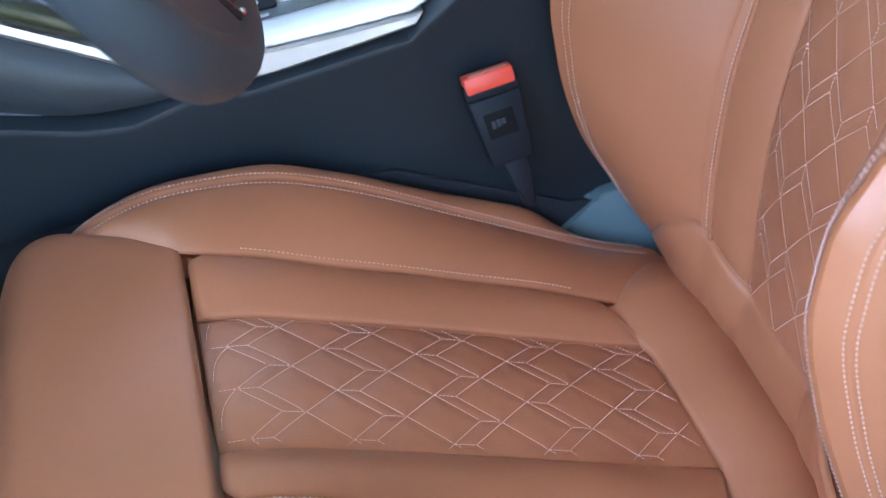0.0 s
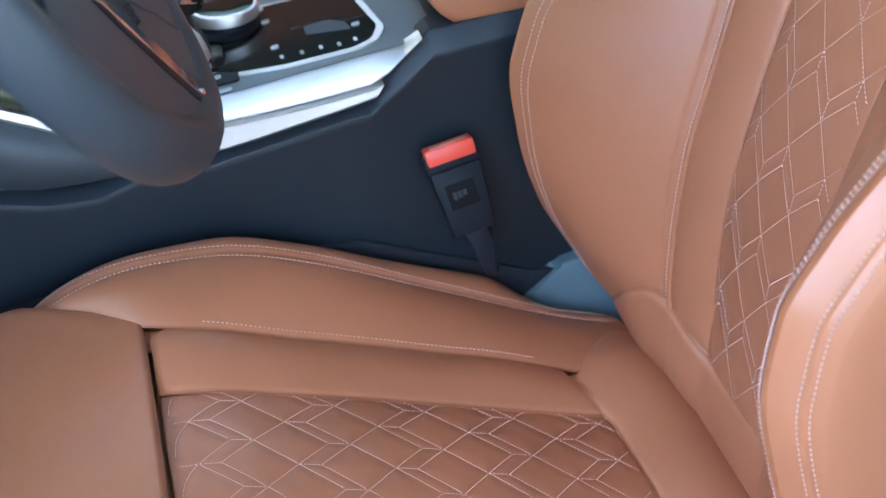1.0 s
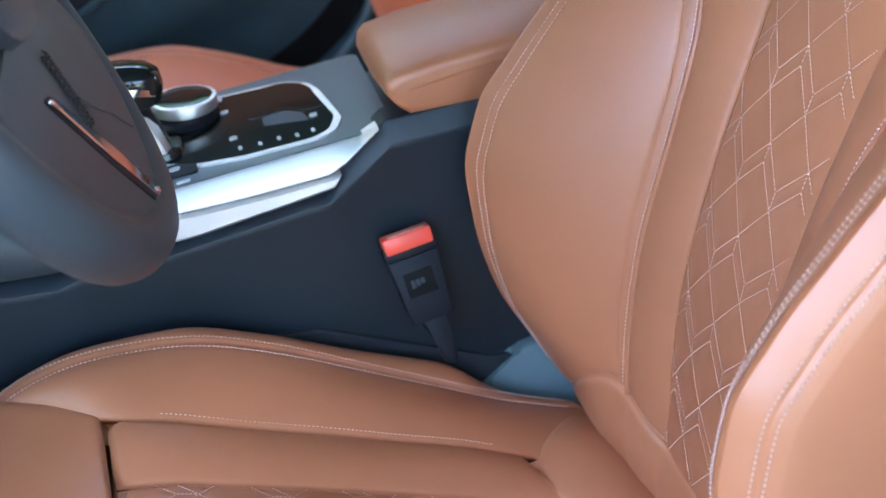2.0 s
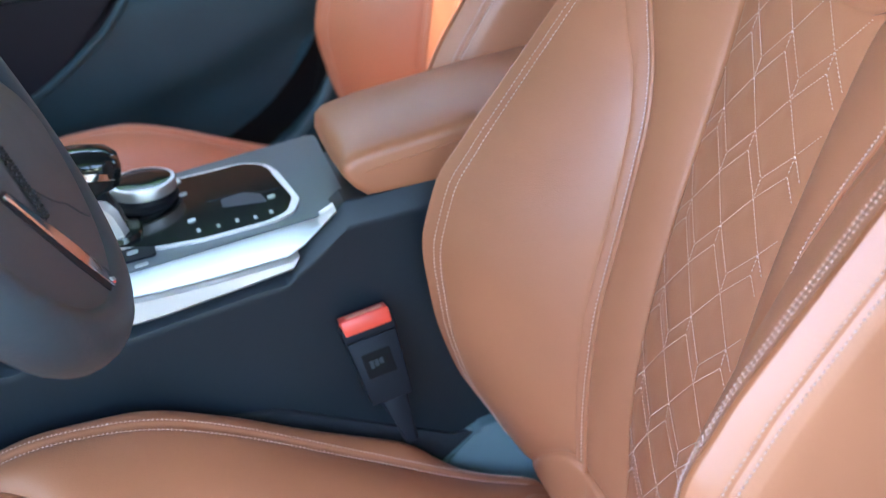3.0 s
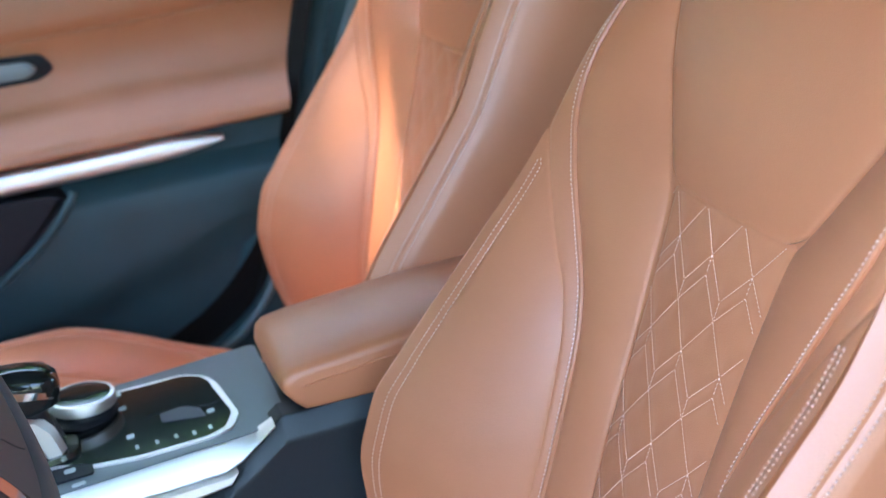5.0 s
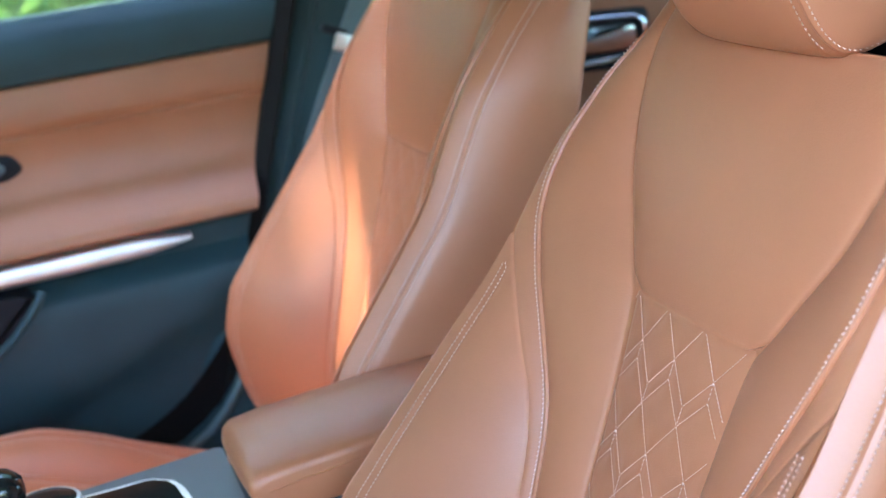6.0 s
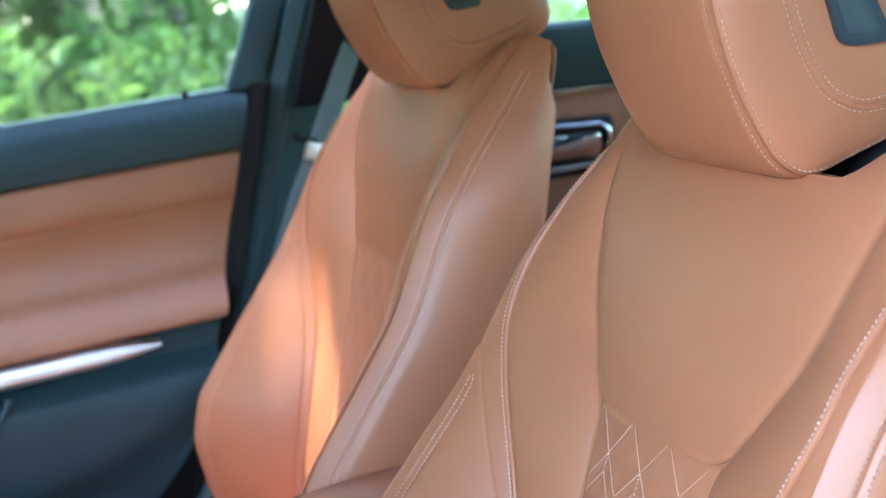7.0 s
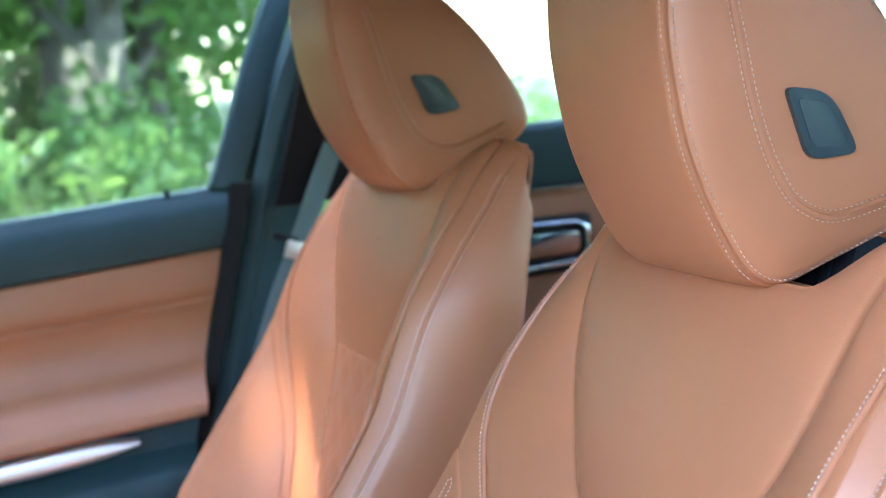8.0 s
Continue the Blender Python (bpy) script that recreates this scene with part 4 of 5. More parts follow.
# armrest lid
arm = empty("armrest", (0.08, 0.385, 0.742))
tagged(arm, "tan leather armrest lid on the centre console", "armrest")
st = []
for y, ins, up in ((0.286, 0.007, -0.0), (0.2868, 0.003, 0), (0.289, 0.0, 0), (0.296, -0.001, 0.002), (0.34, -0.003, 0.007), (0.385, -0.003, 0.008), (0.42, -0.002, 0.006), (0.440, 0.002, 0.002), (0.450, 0.007, 0), (0.454, 0.017, 0)):
    st.append([(0.30, y, 0.745 + ins), (-0.060, y, 0.7385 + ins), (-0.074 + ins, y, 0.7395 + ins), (-0.083 + ins, y, 0.747 + ins * 0.6), (-0.0915 + ins, y, 0.758), (-0.0925 + ins, y, 0.764), (-0.0905 + ins, y, 0.7705 - ins + up * 0.5), (-0.083 + ins * 0.5, y, 0.7755 - ins + up * 0.8), (-0.055, y, 0.7805 - ins + up), (0.05, y, 0.793 - ins + up), (0.30, y, 0.81 - ins + up)])
loft("lid_cover", st, TAN, arm, closed=True, angle=70)
bm = bmesh.new()
seam = [(0.28, 0.2862, 0.787), (0.0, 0.2862, 0.7735), (-0.07, 0.2862, 0.7625), (-0.084, 0.289, 0.7590), (-0.0915, 0.30, 0.7600), (-0.0945, 0.34, 0.7620), (-0.0935, 0.42, 0.7620), (-0.086, 0.446, 0.7610)]
tube(bm, seam, 0.0014, 6)
part("lid_seam", bm, TAN, arm, smooth=True)
bm = bmesh.new()
box(bm, (-0.068, 0.292, 0.728), (0.29, 0.460, 0.7405), 0.004)
part("lid_base", bm, BLACK, arm, "black plastic lid base")

# ---- steering wheel ----
wheel = empty("steering_wheel", (-0.381, 0.0, 0.988))
tagged(wheel, "black leather steering wheel with silver inlay", "steering wheel")
WC = np.array((-0.381, 0.0, 0.988))
WA = np.array((-math.sin(radians(26)), 0, math.cos(radians(26))))
WN = np.array((math.cos(radians(26)), 0, math.sin(radians(26))))
WY = np.array((0.0, 1.0, 0.0))


def on_wheel(up, y, out=0.0):
    return WC + up * WA + y * WY + out * WN


st = []
for g in np.linspace(0, math.tau, 72, endpoint=False):
    rad = -math.cos(g) * WA + math.sin(g) * WY
    ctr = WC + 0.178 * rad
    thick = 0.0195 + 0.002 * math.cos(2 * g)
    st.append([tuple(ctr + thick * (math.cos(a) * rad * 0.92 + math.sin(a) * WN * 1.1)) for a in np.linspace(0, math.tau, 20, endpoint=False)])
st.append(st[0])
loft("rim", st, WHEEL, wheel, "black leather rim", closed=True, caps=False)


def wheel_block(name, outline, o0, o1, mat, lab="", bev=0.004, parent=wheel):
    bm = bmesh.new()
    va = [bm.verts.new(on_wheel(u, y, o0)) for u, y in outline]
    vb = [bm.verts.new(on_wheel(u, y, o1)) for u, y in outline]
    n = len(outline)
    fs = [bm.faces.new(va[::-1]), bm.faces.new(vb)]
    fs += [bm.faces.new((va[i], va[(i + 1) % n], vb[(i + 1) % n], vb[i])) for i in range(n)]
    if bev:
        bmesh.ops.bevel(bm, geom=list({e for f in fs for e in f.edges}), offset=bev, segments=3, profile=0.5, affect="EDGES", clamp_overlap=True)
    return part(name, bm, mat, parent, lab, smooth=True, angle=50)


wheel_block("hub_cover", rounded([(0.06, -0.075), (0.06, 0.075), (0.0, 0.095), (-0.035, 0.07), (-0.045, 0.0), (-0.035, -0.07), (0.0, -0.095)], 0.02), -0.03, 0.028, WHEEL, "black airbag cover", bev=0.010)
wheel_block("lower_spoke", rounded([(-0.03, -0.172), (-0.03, 0.095), (-0.09, 0.148), (-0.140, 0.108), (-0.172, 0.045), (-0.178, 0.0), (-0.167, -0.060), (-0.10, -0.146)], 0.02), -0.012, 0.0185, WHEEL, bev=0.007)
for sg in (-1, 1):
    wheel_block("side_spoke", [(0.03, sg * 0.08), (0.03, sg * 0.165), (-0.03, sg * 0.165), (-0.03, sg * 0.08)], -0.012, 0.010, BLACK, bev=0.005)
wheel_block("silver_inlay", rounded([(-0.064, -0.077), (-0.068, -0.064), (-0.122, -0.029), (-0.17, -0.001), (-0.179, -0.008), (-0.168, -0.02), (-0.125, -0.046)], 0.005), 0.010, 0.0204, CHROME, "polished silver inlay", bev=0.0015)
wheel_block("inlay_border", rounded([(-0.061, -0.082), (-0.066, -0.061), (-0.12, -0.026), (-0.171, 0.003), (-0.184, -0.009), (-0.171, -0.026), (-0.127, -0.052)], 0.006), 0.0, 0.0193, BLACK, bev=0.001)
cross = []
for k in range(11):
    u = -0.060 - 0.0040 * k
    y = -0.0115 - 0.0021 * k - 0.010 * max(0, 1 - k / 3) * 0.1
    for a, b in (((u + 0.002, y - 0.0055), (u - 0.006, y + 0.0045)), ((u + 0.003, y + 0.0050), (u - 0.003, y - 0.0050))):
        cross.append((np.stack([on_wheel(*a, 0.0190), on_wheel((a[0] + b[0]) / 2, (a[1] + b[1]) / 2, 0.0196), on_wheel(*b, 0.0190)]), WN))
thread("cross_stitching", cross, wheel, BLACK_THREAD, "black cross stitching", dash=0.0105, gap=0.001, r=0.0016)
bm = bmesh.new()
tube(bm, [on_wheel(u - 0.006, y, 0.0188) for u, y in ((-0.086, -0.010), (-0.0901, -0.0060), (-0.0960, 0.0005), (-0.1060, 0.013), (-0.1176, 0.0322), (-0.1316, 0.0449), (-0.142, 0.058))], 0.0011, 6)
part("spoke_seam", bm, WHEEL, wheel, smooth=True)
for k, m in enumerate((WHITE, RED)):
    wheel_block("badge_bar", [(-0.163 - 0.0035 * k, -0.014 + 0.002 * k), (-0.167 - 0.0035 * k, -0.007 + 0.002 * k), (-0.169 - 0.0035 * k, -0.0085 + 0.002 * k), (-0.165 - 0.0035 * k, -0.0155 + 0.002 * k)], 0.0198, 0.0208, m, "small coloured badge bar", bev=0)
bm = bmesh.new()
tube(bm, [tuple(WC - WN * 0.02), tuple(WC - WN * 0.25)], 0.035, 16)
part("column", bm, BLACK, wheel, smooth=True)

# ---- passenger door ----
door = empty("door_1", (-0.3, 1.12, 0.35))
tagged(door, "closed passenger door with tan leather panel and silver strip", "car door", kind="structure")


def edge_x(z):
    return 0.160 + (z - 1.124) * 0.273


def door_skin(name, rows, x0, mat, label="", n=14, trim=0.0, hump=None, parent=door, edge=None):
    """A door surface over rows of (z, y); it runs from x0 to the slanting rear edge, and closes back to the door's core."""
    st = []
    rows = [(rows[0][0], 1.19)] + rows + [(rows[-1][0], 1.19)]
    end = edge or edge_x
    for k in range(n):
        t = k / (n - 1)
        ring = []
        for z, y in rows:
            rise = 0.055 * ((x0 + t * (end(z) - x0)) + 0.02)
            x = x0 + t * (end(z) - trim - x0)
            dy = hump(x, z) if hump and y < 1.18 else 0
            ring.append((x, y + dy, z + rise))
        st.append(ring)
    return loft(name, st, mat, parent, label, closed=True, angle=40)


door_skin("belt_trim", [(1.050, 1.128), (1.054, 1.122), (1.075, 1.118), (1.105, 1.122), (1.125, 1.133), (1.134, 1.150), (1.137, 1.175)], -1.0, DARK_SOFT, "dark soft belt trim", trim=0.0)
door_skin("upper_leather", [(0.981, 1.130), (0.983, 1.1275), (1.000, 1.124), (1.030, 1.126), (1.046, 1.129), (1.049, 1.133)], -1.0, TAN_DOOR, "tan leather upper panel")
door_skin("middle_leather", [(0.826, 1.062), (0.830, 1.056), (0.838, 1.055), (0.846, 1.060), (0.856, 1.078), (0.868, 1.100), (0.884, 1.117), (0.900, 1.125), (0.930, 1.130), (0.962, 1.131), (0.972, 1.1275), (0.978, 1.1255), (0.982, 1.1275)], -1.0, TAN_DOOR, "tan leather middle panel with armrest")
lower_y = curve((0.32, 1.10), (0.45, 1.070), (0.60, 1.052), (0.70, 1.046), (0.755, 1.046))
lower_edge = curve((0.32, -0.48), (0.50, -0.182), (0.52, -0.142), (0.535, -0.110), (0.561, -0.066), (0.604, -0.021), (0.648, 0.013), (0.70, 0.041), (0.76, 0.060), (0.83, 0.079))
fold_z = curve((-1.0, 0.625), (-0.42, 0.600), (-0.33, 0.596), (-0.22, 0.630), (-0.11, 0.665), (-0.01, 0.705), (0.10, 0.745))
door_skin("lower_panel", [(z, float(lower_y(z))) for z in (0.32, 0.42, 0.48, 0.51, 0.53, 0.55, 0.57, 0.59, 0.61, 0.63, 0.65, 0.67, 0.69, 0.71, 0.73, 0.755)] + [(0.764, 1.052), (0.772, 1.078), (0.784, 1.094), (0.812, 1.094), (0.825, 1.086)], -1.0, DARK_SOFT, "dark plastic lower panel with a folded crease", n=26, edge=lower_edge, hump=lambda x, z: 0.60 * max(0.0, min(0.05, float(fold_z(x)) - z)))
# flat black sheet behind the lower panel's curved rear edge
bm = bmesh.new()
prism(bm, [(-0.30, 0.36), (0.06, 0.36), (0.06, 0.70), (-0.02, 0.66), (-0.12, 0.56), (-0.30, 0.50)], 1, 1.100, 1.112, 0.002)
part("lower_backing", bm, RUBBER, door, "black backing sheet behind the lower door edge")
# silver strip with a tapered end
st = []
for x in np.linspace(-0.9, -0.018, 30):
    k = min(1, (-0.012 - x) / 0.08) ** 0.6
    z = 0.8075 + 0.055 * (x + 0.02) + 0.03 * max(0, x + 0.25) * 0.35
    h = (0.0138 - 0.006 * max(-0.3, x + 0.2)) * k
    st.append([(x, 1.075, z - h), (x, 1.056, z - h), (x, 1.048 + 0.004 * (1 - k), z - h * 0.5), (x, 1.047 + 0.005 * (1 - k), z), (x, 1.050 + 0.003 * (1 - k), z + h * 0.7), (x, 1.058, z + h), (x, 1.075, z + h)])
loft("silver_strip", st, SILVER, door, "satin silver trim strip", closed=True)
# map pocket: a black slab stands for the shade inside its opening
bm = bmesh.new()
prism(bm, rounded([(-0.80, 0.775), (-0.80, 0.60), (-0.455, 0.615), (-0.350, 0.660), (-0.280, 0.712), (-0.237, 0.758), (-0.250, 0.770)], 0.02), 1, 1.040, 1.085, 0.003)
part("pocket_shade", bm, BLACK, door, "black slab that stands for the shade in the map pocket")
bm = bmesh.new()
tube(bm, [(-0.80, 1.043, 0.600), (-0.56, 1.041, 0.602), (-0.455, 1.040, 0.613), (-0.385, 1.0395, 0.637), (-0.350, 1.039, 0.657), (-0.312, 1.039, 0.684), (-0.275, 1.039, 0.713), (-0.252, 1.039, 0.738), (-0.235, 1.039, 0.760), (-0.229, 1.042, 0.772)], 0.006, 10)
part("pocket_edge", bm, DARK_SOFT, door, smooth=True)
# inner handle in its bowl
bm = bmesh.new()
prism(bm, rounded([(-0.40, 0.905), (-0.245, 0.912), (-0.222, 0.926), (-0.238, 0.948), (-0.40, 0.952)], 0.010), 1, 1.1255, 1.14, 0.002)
bowl = part("handle_bowl", bm, BLACK, door, "black handle bowl", smooth=True)
bm = bmesh.new()
prism(bm, rounded([(-0.39, 0.916), (-0.262, 0.920), (-0.246, 0.930), (-0.258, 0.941), (-0.39, 0.944)], 0.006), 1, 1.112, 1.124, 0.003, 3)
part("pull_handle", bm, SATIN, bowl, "satin grey pull handle", smooth=True)
# rubber seal on the rear edge and lock pin
zz = np.linspace(0.40, 1.150, 16)
st = [[(edge_x(z) + 0.055 * (edge_x(z) + 0.02) * 0 - 0.001, 1.112 + (0.0 if z > 0.9 else -0.05 * (0.9 - z)), z), (edge_x(z) + 0.018, 1.098 + (0.0 if z > 0.9 else -0.05 * (0.9 - z)), z), (edge_x(z) + 0.024, 1.116, z), (edge_x(z) + 0.018, 1.175, z), (edge_x(z) - 0.001, 1.175, z)] for z in zz]
loft("door_seal", st, RUBBER, door, "black rubber door seal", closed=True)
bm = bmesh.new()
tube(bm, [(0.073, 1.150, 1.132), (0.073, 1.150, 1.146), (0.073, 1.150, 1.150)], [0.0045, 0.0040, 0.0022], 12)
part("lock_pin", bm, BLACK, door, "black lock pin", smooth=True)
# window frame of the door
fr = [(0.139, 1.145), (0.163, 1.20), (0.205, 1.31), (0.249, 1.411), (0.262, 1.445)]
st = [[(x, 1.142, z), (x + 0.012, 1.136, z), (x + 0.040, 1.134, z), (x + 0.040, 1.19, z), (x, 1.19, z)] for x, z in fr]
loft("window_frame", st, DARK_SOFT, door, "dark window frame", closed=True)
st = [[(x - 0.004, 1.150, z), (x, 1.1405, z), (x + 0.003, 1.1405, z), (x + 0.003, 1.16, z), (x - 0.004, 1.16, z)] for x, z in fr]
loft("guide_edge", st, DARK_SOFT, door, "dark window guide edge", closed=True)

bm = bmesh.new()
prism(bm, [(-1.0, 1.10), (0.15, 1.12), (0.262, 1.46), (-0.85, 1.46)], 1, 1.160, 1.164)
part("window_pane", bm, GLASS, door, "tinted window glass")

# ---- middle pillar and belt ----
pillar = empty("pillar_trim", (0.24, 1.14, 0.35))
tagged(pillar, "dark plastic trim of the middle pillar", "pillar trim", kind="structure")
st = []
for z, xo, w, y in ((0.36, -0.03, 0.10, 1.08), (0.60, 0.033, 0.10, 1.10), (0.80, 0.088, 0.10, 1.115), (0.95, 0.132, 0.10, 1.122), (1.06, 0.165, 0.105, 1.125), (1.12, 0.183, 0.105, 1.127), (1.21, 0.213, 0.10, 1.122), (1.31, 0.247, 0.09, 1.095), (1.41, 0.288, 0.085, 1.05), (1.47, 0.31, 0.085, 1.01)):
    st.append([(xo, y + 0.030, z), (xo + 0.004, y + 0.010, z), (xo + 0.018, y, z), (xo + 0.026, y - 0.004, z), (xo + 0.034, y - 0.003, z), (xo + 0.040, y + 0.006, z), (xo + w, y + 0.008, z), (xo + w + 0.02, y + 0.05, z), (xo, y + 0.06, z)])
loft("pillar_cover", st, DARK_SOFT, pillar, closed=True, angle=30)
bm = bmesh.new()
prism(bm, [(0.222, 1.11), (0.330, 1.11), (0.415, 1.46), (0.298, 1.46)], 1, 1.108, 1.121, 0.002)
for v in bm.verts:
    v.co.y -= max(0.0, v.co.z - 1.21) * 0.45
part("pillar_inset", bm, BLACK, pillar, "black upper pillar cover")

sill_trim = empty("sill_trim", (0.0, 1.08, 0.30))
tagged(sill_trim, "grey plastic sill trim behind the passenger door edge", "sill trim", kind="structure")
sill_line = [(-0.17, 0.474), (-0.13, 0.476), (-0.096, 0.483), (-0.067, 0.492), (-0.032, 0.515), (-0.003, 0.545), (0.017, 0.574), (0.045, 0.63), (0.06, 0.68)]
bm = bmesh.new()
prism(bm, sill_line + [(0.14, 0.68), (0.14, 0.29), (-0.17, 0.29)], 1, 1.078, 1.098, 0.003)
part("cover", bm, DARK_SOFT, sill_trim, smooth=True)
bm = bmesh.new()
tube(bm, [(x + 0.004, 1.078, z - 0.006) for x, z in sill_line], 0.007, 10)
part("edge", bm, GREY, sill_trim, "pale grey rounded edge", smooth=True)

belt = empty("seat_belt", (0.2, 1.08, 0.45))
tagged(belt, "pale grey seat belt webbing hanging from the pillar", "seat belt")
path = [(0.385, 1.085, 1.36), (0.34, 1.085, 1.25), (0.29, 1.083, 1.15), (0.242, 1.081, 1.05), (0.205, 1.080, 0.975), (0.177, 1.078, 0.91), (0.14, 1.072, 0.80), (0.10, 1.06, 0.66), (0.07, 1.05, 0.45)]
st = []
for i, p in enumerate(path):
    a, b = np.array(path[max(0, i - 1)]), np.array(path[min(len(path) - 1, i + 1)])
    d = (b - a) / np.linalg.norm(b - a)
    w = np.cross(d, (0.25, -0.97, 0))
    w = w / np.linalg.norm(w) * 0.017
    n = np.cross(d, w / 0.017) * 0.0008
    p = np.array(p)
    st.append([tuple(p - w - n), tuple(p + w - n), tuple(p + w + n), tuple(p - w + n)])
loft("webbing", st, WEBBING, belt, closed=True)
bm = bmesh.new()
box(bm, (-0.016, -0.004, -0.013), (0.016, 0.004, 0.013), 0.003, turn=None)
bm.transform(pose(0.236, 1.076, 1.047, 0, 20, 15))
part("tongue", bm, SILVER, belt, "grey metal belt tongue", smooth=True)
bm = bmesh.new()
box(bm, (-0.020, -0.005, -0.005), (0.020, 0.005, 0.006), 0.002)
bm.transform(pose(0.222, 1.077, 1.066, 0, 20, 15))
part("tongue_grip", bm, BLACK, belt, "black belt tongue grip", smooth=True)

# ---- rear door ----
rear = empty("door_2", (0.8, 1.14, 0.35))
tagged(rear, "closed rear door with tan leather and dark belt trim", "car door", kind="structure")
for nm, a, b, mat, lab in (("belt_trim", (0.34, 1.118, 1.085), (1.45, 1.19, 1.190), DARK_SOFT, "dark soft belt trim"), ("leather_panel", (0.34, 1.122, 0.80), (1.45, 1.19, 1.082), TAN_DOOR, "tan leather panel"), ("lower_panel", (0.34, 1.10, 0.32), (1.45, 1.19, 0.797), DARK_SOFT, "dark lower panel")):
    bm = bmesh.new()
    box(bm, a, b, 0.012, 3)
    part(nm, bm, mat, rear, lab, smooth=True)
bm = bmesh.new()
prism(bm, rounded([(0.56, 0.950), (0.715, 0.952), (0.735, 0.975), (0.735, 1.040), (0.56, 1.045)], 0.012), 1, 1.112, 1.124, 0.002)
bowl = part("handle_bowl", bm, BLACK, rear, "black handle bowl", smooth=True)
bm = bmesh.new()
tube(bm, [(0.57, 1.108, 1.032), (0.705, 1.108, 1.029), (0.722, 1.108, 1.020), (0.726, 1.108, 0.990), (0.712, 1.108, 0.966), (0.57, 1.108, 0.962)], 0.0048, 10)
part("handle_rim", bm, CHROME, bowl, "chrome handle rim", smooth=True)
bm = bmesh.new()
prism(bm, rounded([(0.58, 0.976), (0.70, 0.978), (0.712, 0.99), (0.708, 1.016), (0.58, 1.018)], 0.006), 1, 1.108, 1.114, 0.002)
part("pull_handle", bm, CHROME, bowl, "polished pull handle", smooth=True)

bm = bmesh.new()
prism(bm, [(0.36, 1.15), (1.45, 1.15), (1.30, 1.46), (0.40, 1.46)], 1, 1.160, 1.164)
part("window_pane", bm, GLASS, rear, "tinted window glass")

# ---- shell that closes the car ----
# unseen parts that limit the light; the headliner is lengthened forward to block sun
for nm, a, b, mat, lab, cat in (("floor", (-1.2, -0.62, 0.24), (1.6, 1.19, 0.285), CARPET, "black carpeted car floor", "floor"),
                                ("ceiling", (-0.90, -0.32, 1.442), (1.6, 1.065, 1.50), LINER, "anthracite fabric headliner, lengthened forward to block the sun", "headliner"),
                                ("wall_front", (-1.25, -0.50, 0.24), (-0.78, 1.19, 0.87), DARK_SOFT, "dark dashboard and bulkhead", "dashboard"),
                                ("wall_rear", (1.45, -0.62, 0.285), (1.6, 1.19, 1.10), TAN, "tan rear bench backrest", "rear bench"),
                                ("wall_left", (0.24, -0.45, 0.30), (1.6, -0.39, 1.12), DARK_SOFT, "unseen dark inner side of the driver's rear door", "car door"),
                                ("sill", (-1.2, -0.70, 0.20), (1.6, -0.62, 0.36), PAINT, "dark painted door sill", "sill")):
    bm = bmesh.new()
    box(bm, a, b, 0.02, 3)
    tagged(part(nm, bm, mat, smooth=True), lab, cat, kind="structure")
# not in view; added to block low light from the front left
driver_door = empty("door_3", (-0.82, -0.48, 0.35))
tagged(driver_door, "unseen open driver's door with dark inner panel", "car door", kind="structure")
wide = Matrix.Translation((-0.82, -0.48, 0.0)) @ Matrix.Rotation(radians(-108), 4, "Z")
bm = bmesh.new()
box(bm, (0.0, -0.05, 0.36), (1.02, 0.03, 0.98), 0.02, 3, turn=wide)
part("panel", bm, DARK_SOFT, driver_door, "dark soft inner panel", smooth=True)
bm = bmesh.new()
box(bm, (0.02, -0.075, 0.34), (1.0, -0.05, 0.97), 0.01, 2, turn=wide)
part("outer_skin", bm, PAINT, driver_door, "dark painted outer skin", smooth=True)
# unseen pillar and roof rail, placed to limit light from the driver's side
st = []
for z, xo, y in ((0.30, -0.05, -0.40), (0.80, 0.10, -0.425), (1.12, 0.18, -0.43), (1.31, 0.247, -0.40), (1.46, 0.31, -0.32)):
    st.append([(xo, y, z), (xo + 0.13, y, z), (xo + 0.13, y - 0.07, z), (xo, y - 0.07, z)])
tagged(loft("pillar_middle", st, DARK_SOFT, None, closed=True), "unseen dark middle roof pillar on the driver's side", "pillar", kind="structure")
bm = bmesh.new()
tube(bm, [(-1.15, -0.46, 0.95), (-0.90, -0.44, 1.20), (-0.66, -0.39, 1.375), (-0.40, -0.355, 1.445), (0.30, -0.345, 1.462), (1.50, -0.345, 1.43)], 0.040, 10)
tagged(part("roof_rail", bm, DARK_SOFT, smooth=True), "unseen dark roof rail over the driver's door opening", "roof rail", kind="structure")
bm = bmesh.new()
tube(bm, [(-1.05, 1.10, 0.98), (-0.90, 1.08, 1.18), (-0.93, 1.06, 1.33), (-0.86, 1.01, 1.46)], 0.035, 10)
tagged(part("pillar_front", bm, DARK_SOFT, smooth=True), "dark front roof pillar trim", "pillar", kind="structure")

# unseen upright pane, added to dim the light from the front
bm = bmesh.new()
prism(bm, [(-1.02, 0.92), (-1.015, 0.92), (-0.885, 1.47), (-0.89, 1.47)], 1, -0.30, 1.06)
tagged(part("windscreen", bm, GLASS), "unseen tinted windscreen over the dashboard", "windscreen", kind="structure")

# unseen panes and pillar, added to dim the light from the rear
bm = bmesh.new()
prism(bm, [(0.34, 1.11), (1.30, 1.11), (1.10, 1.42), (0.40, 1.42)], 1, -0.424, -0.420)
tagged(part("window_rear_side", bm, GLASS), "unseen tinted window of the driver's rear door", "window", kind="structure")
bm = bmesh.new()
prism(bm, [(1.10, 1.43), (1.30, 1.10), (1.60, 1.10), (1.60, 1.43)], 1, -0.46, -0.40, 0.01)
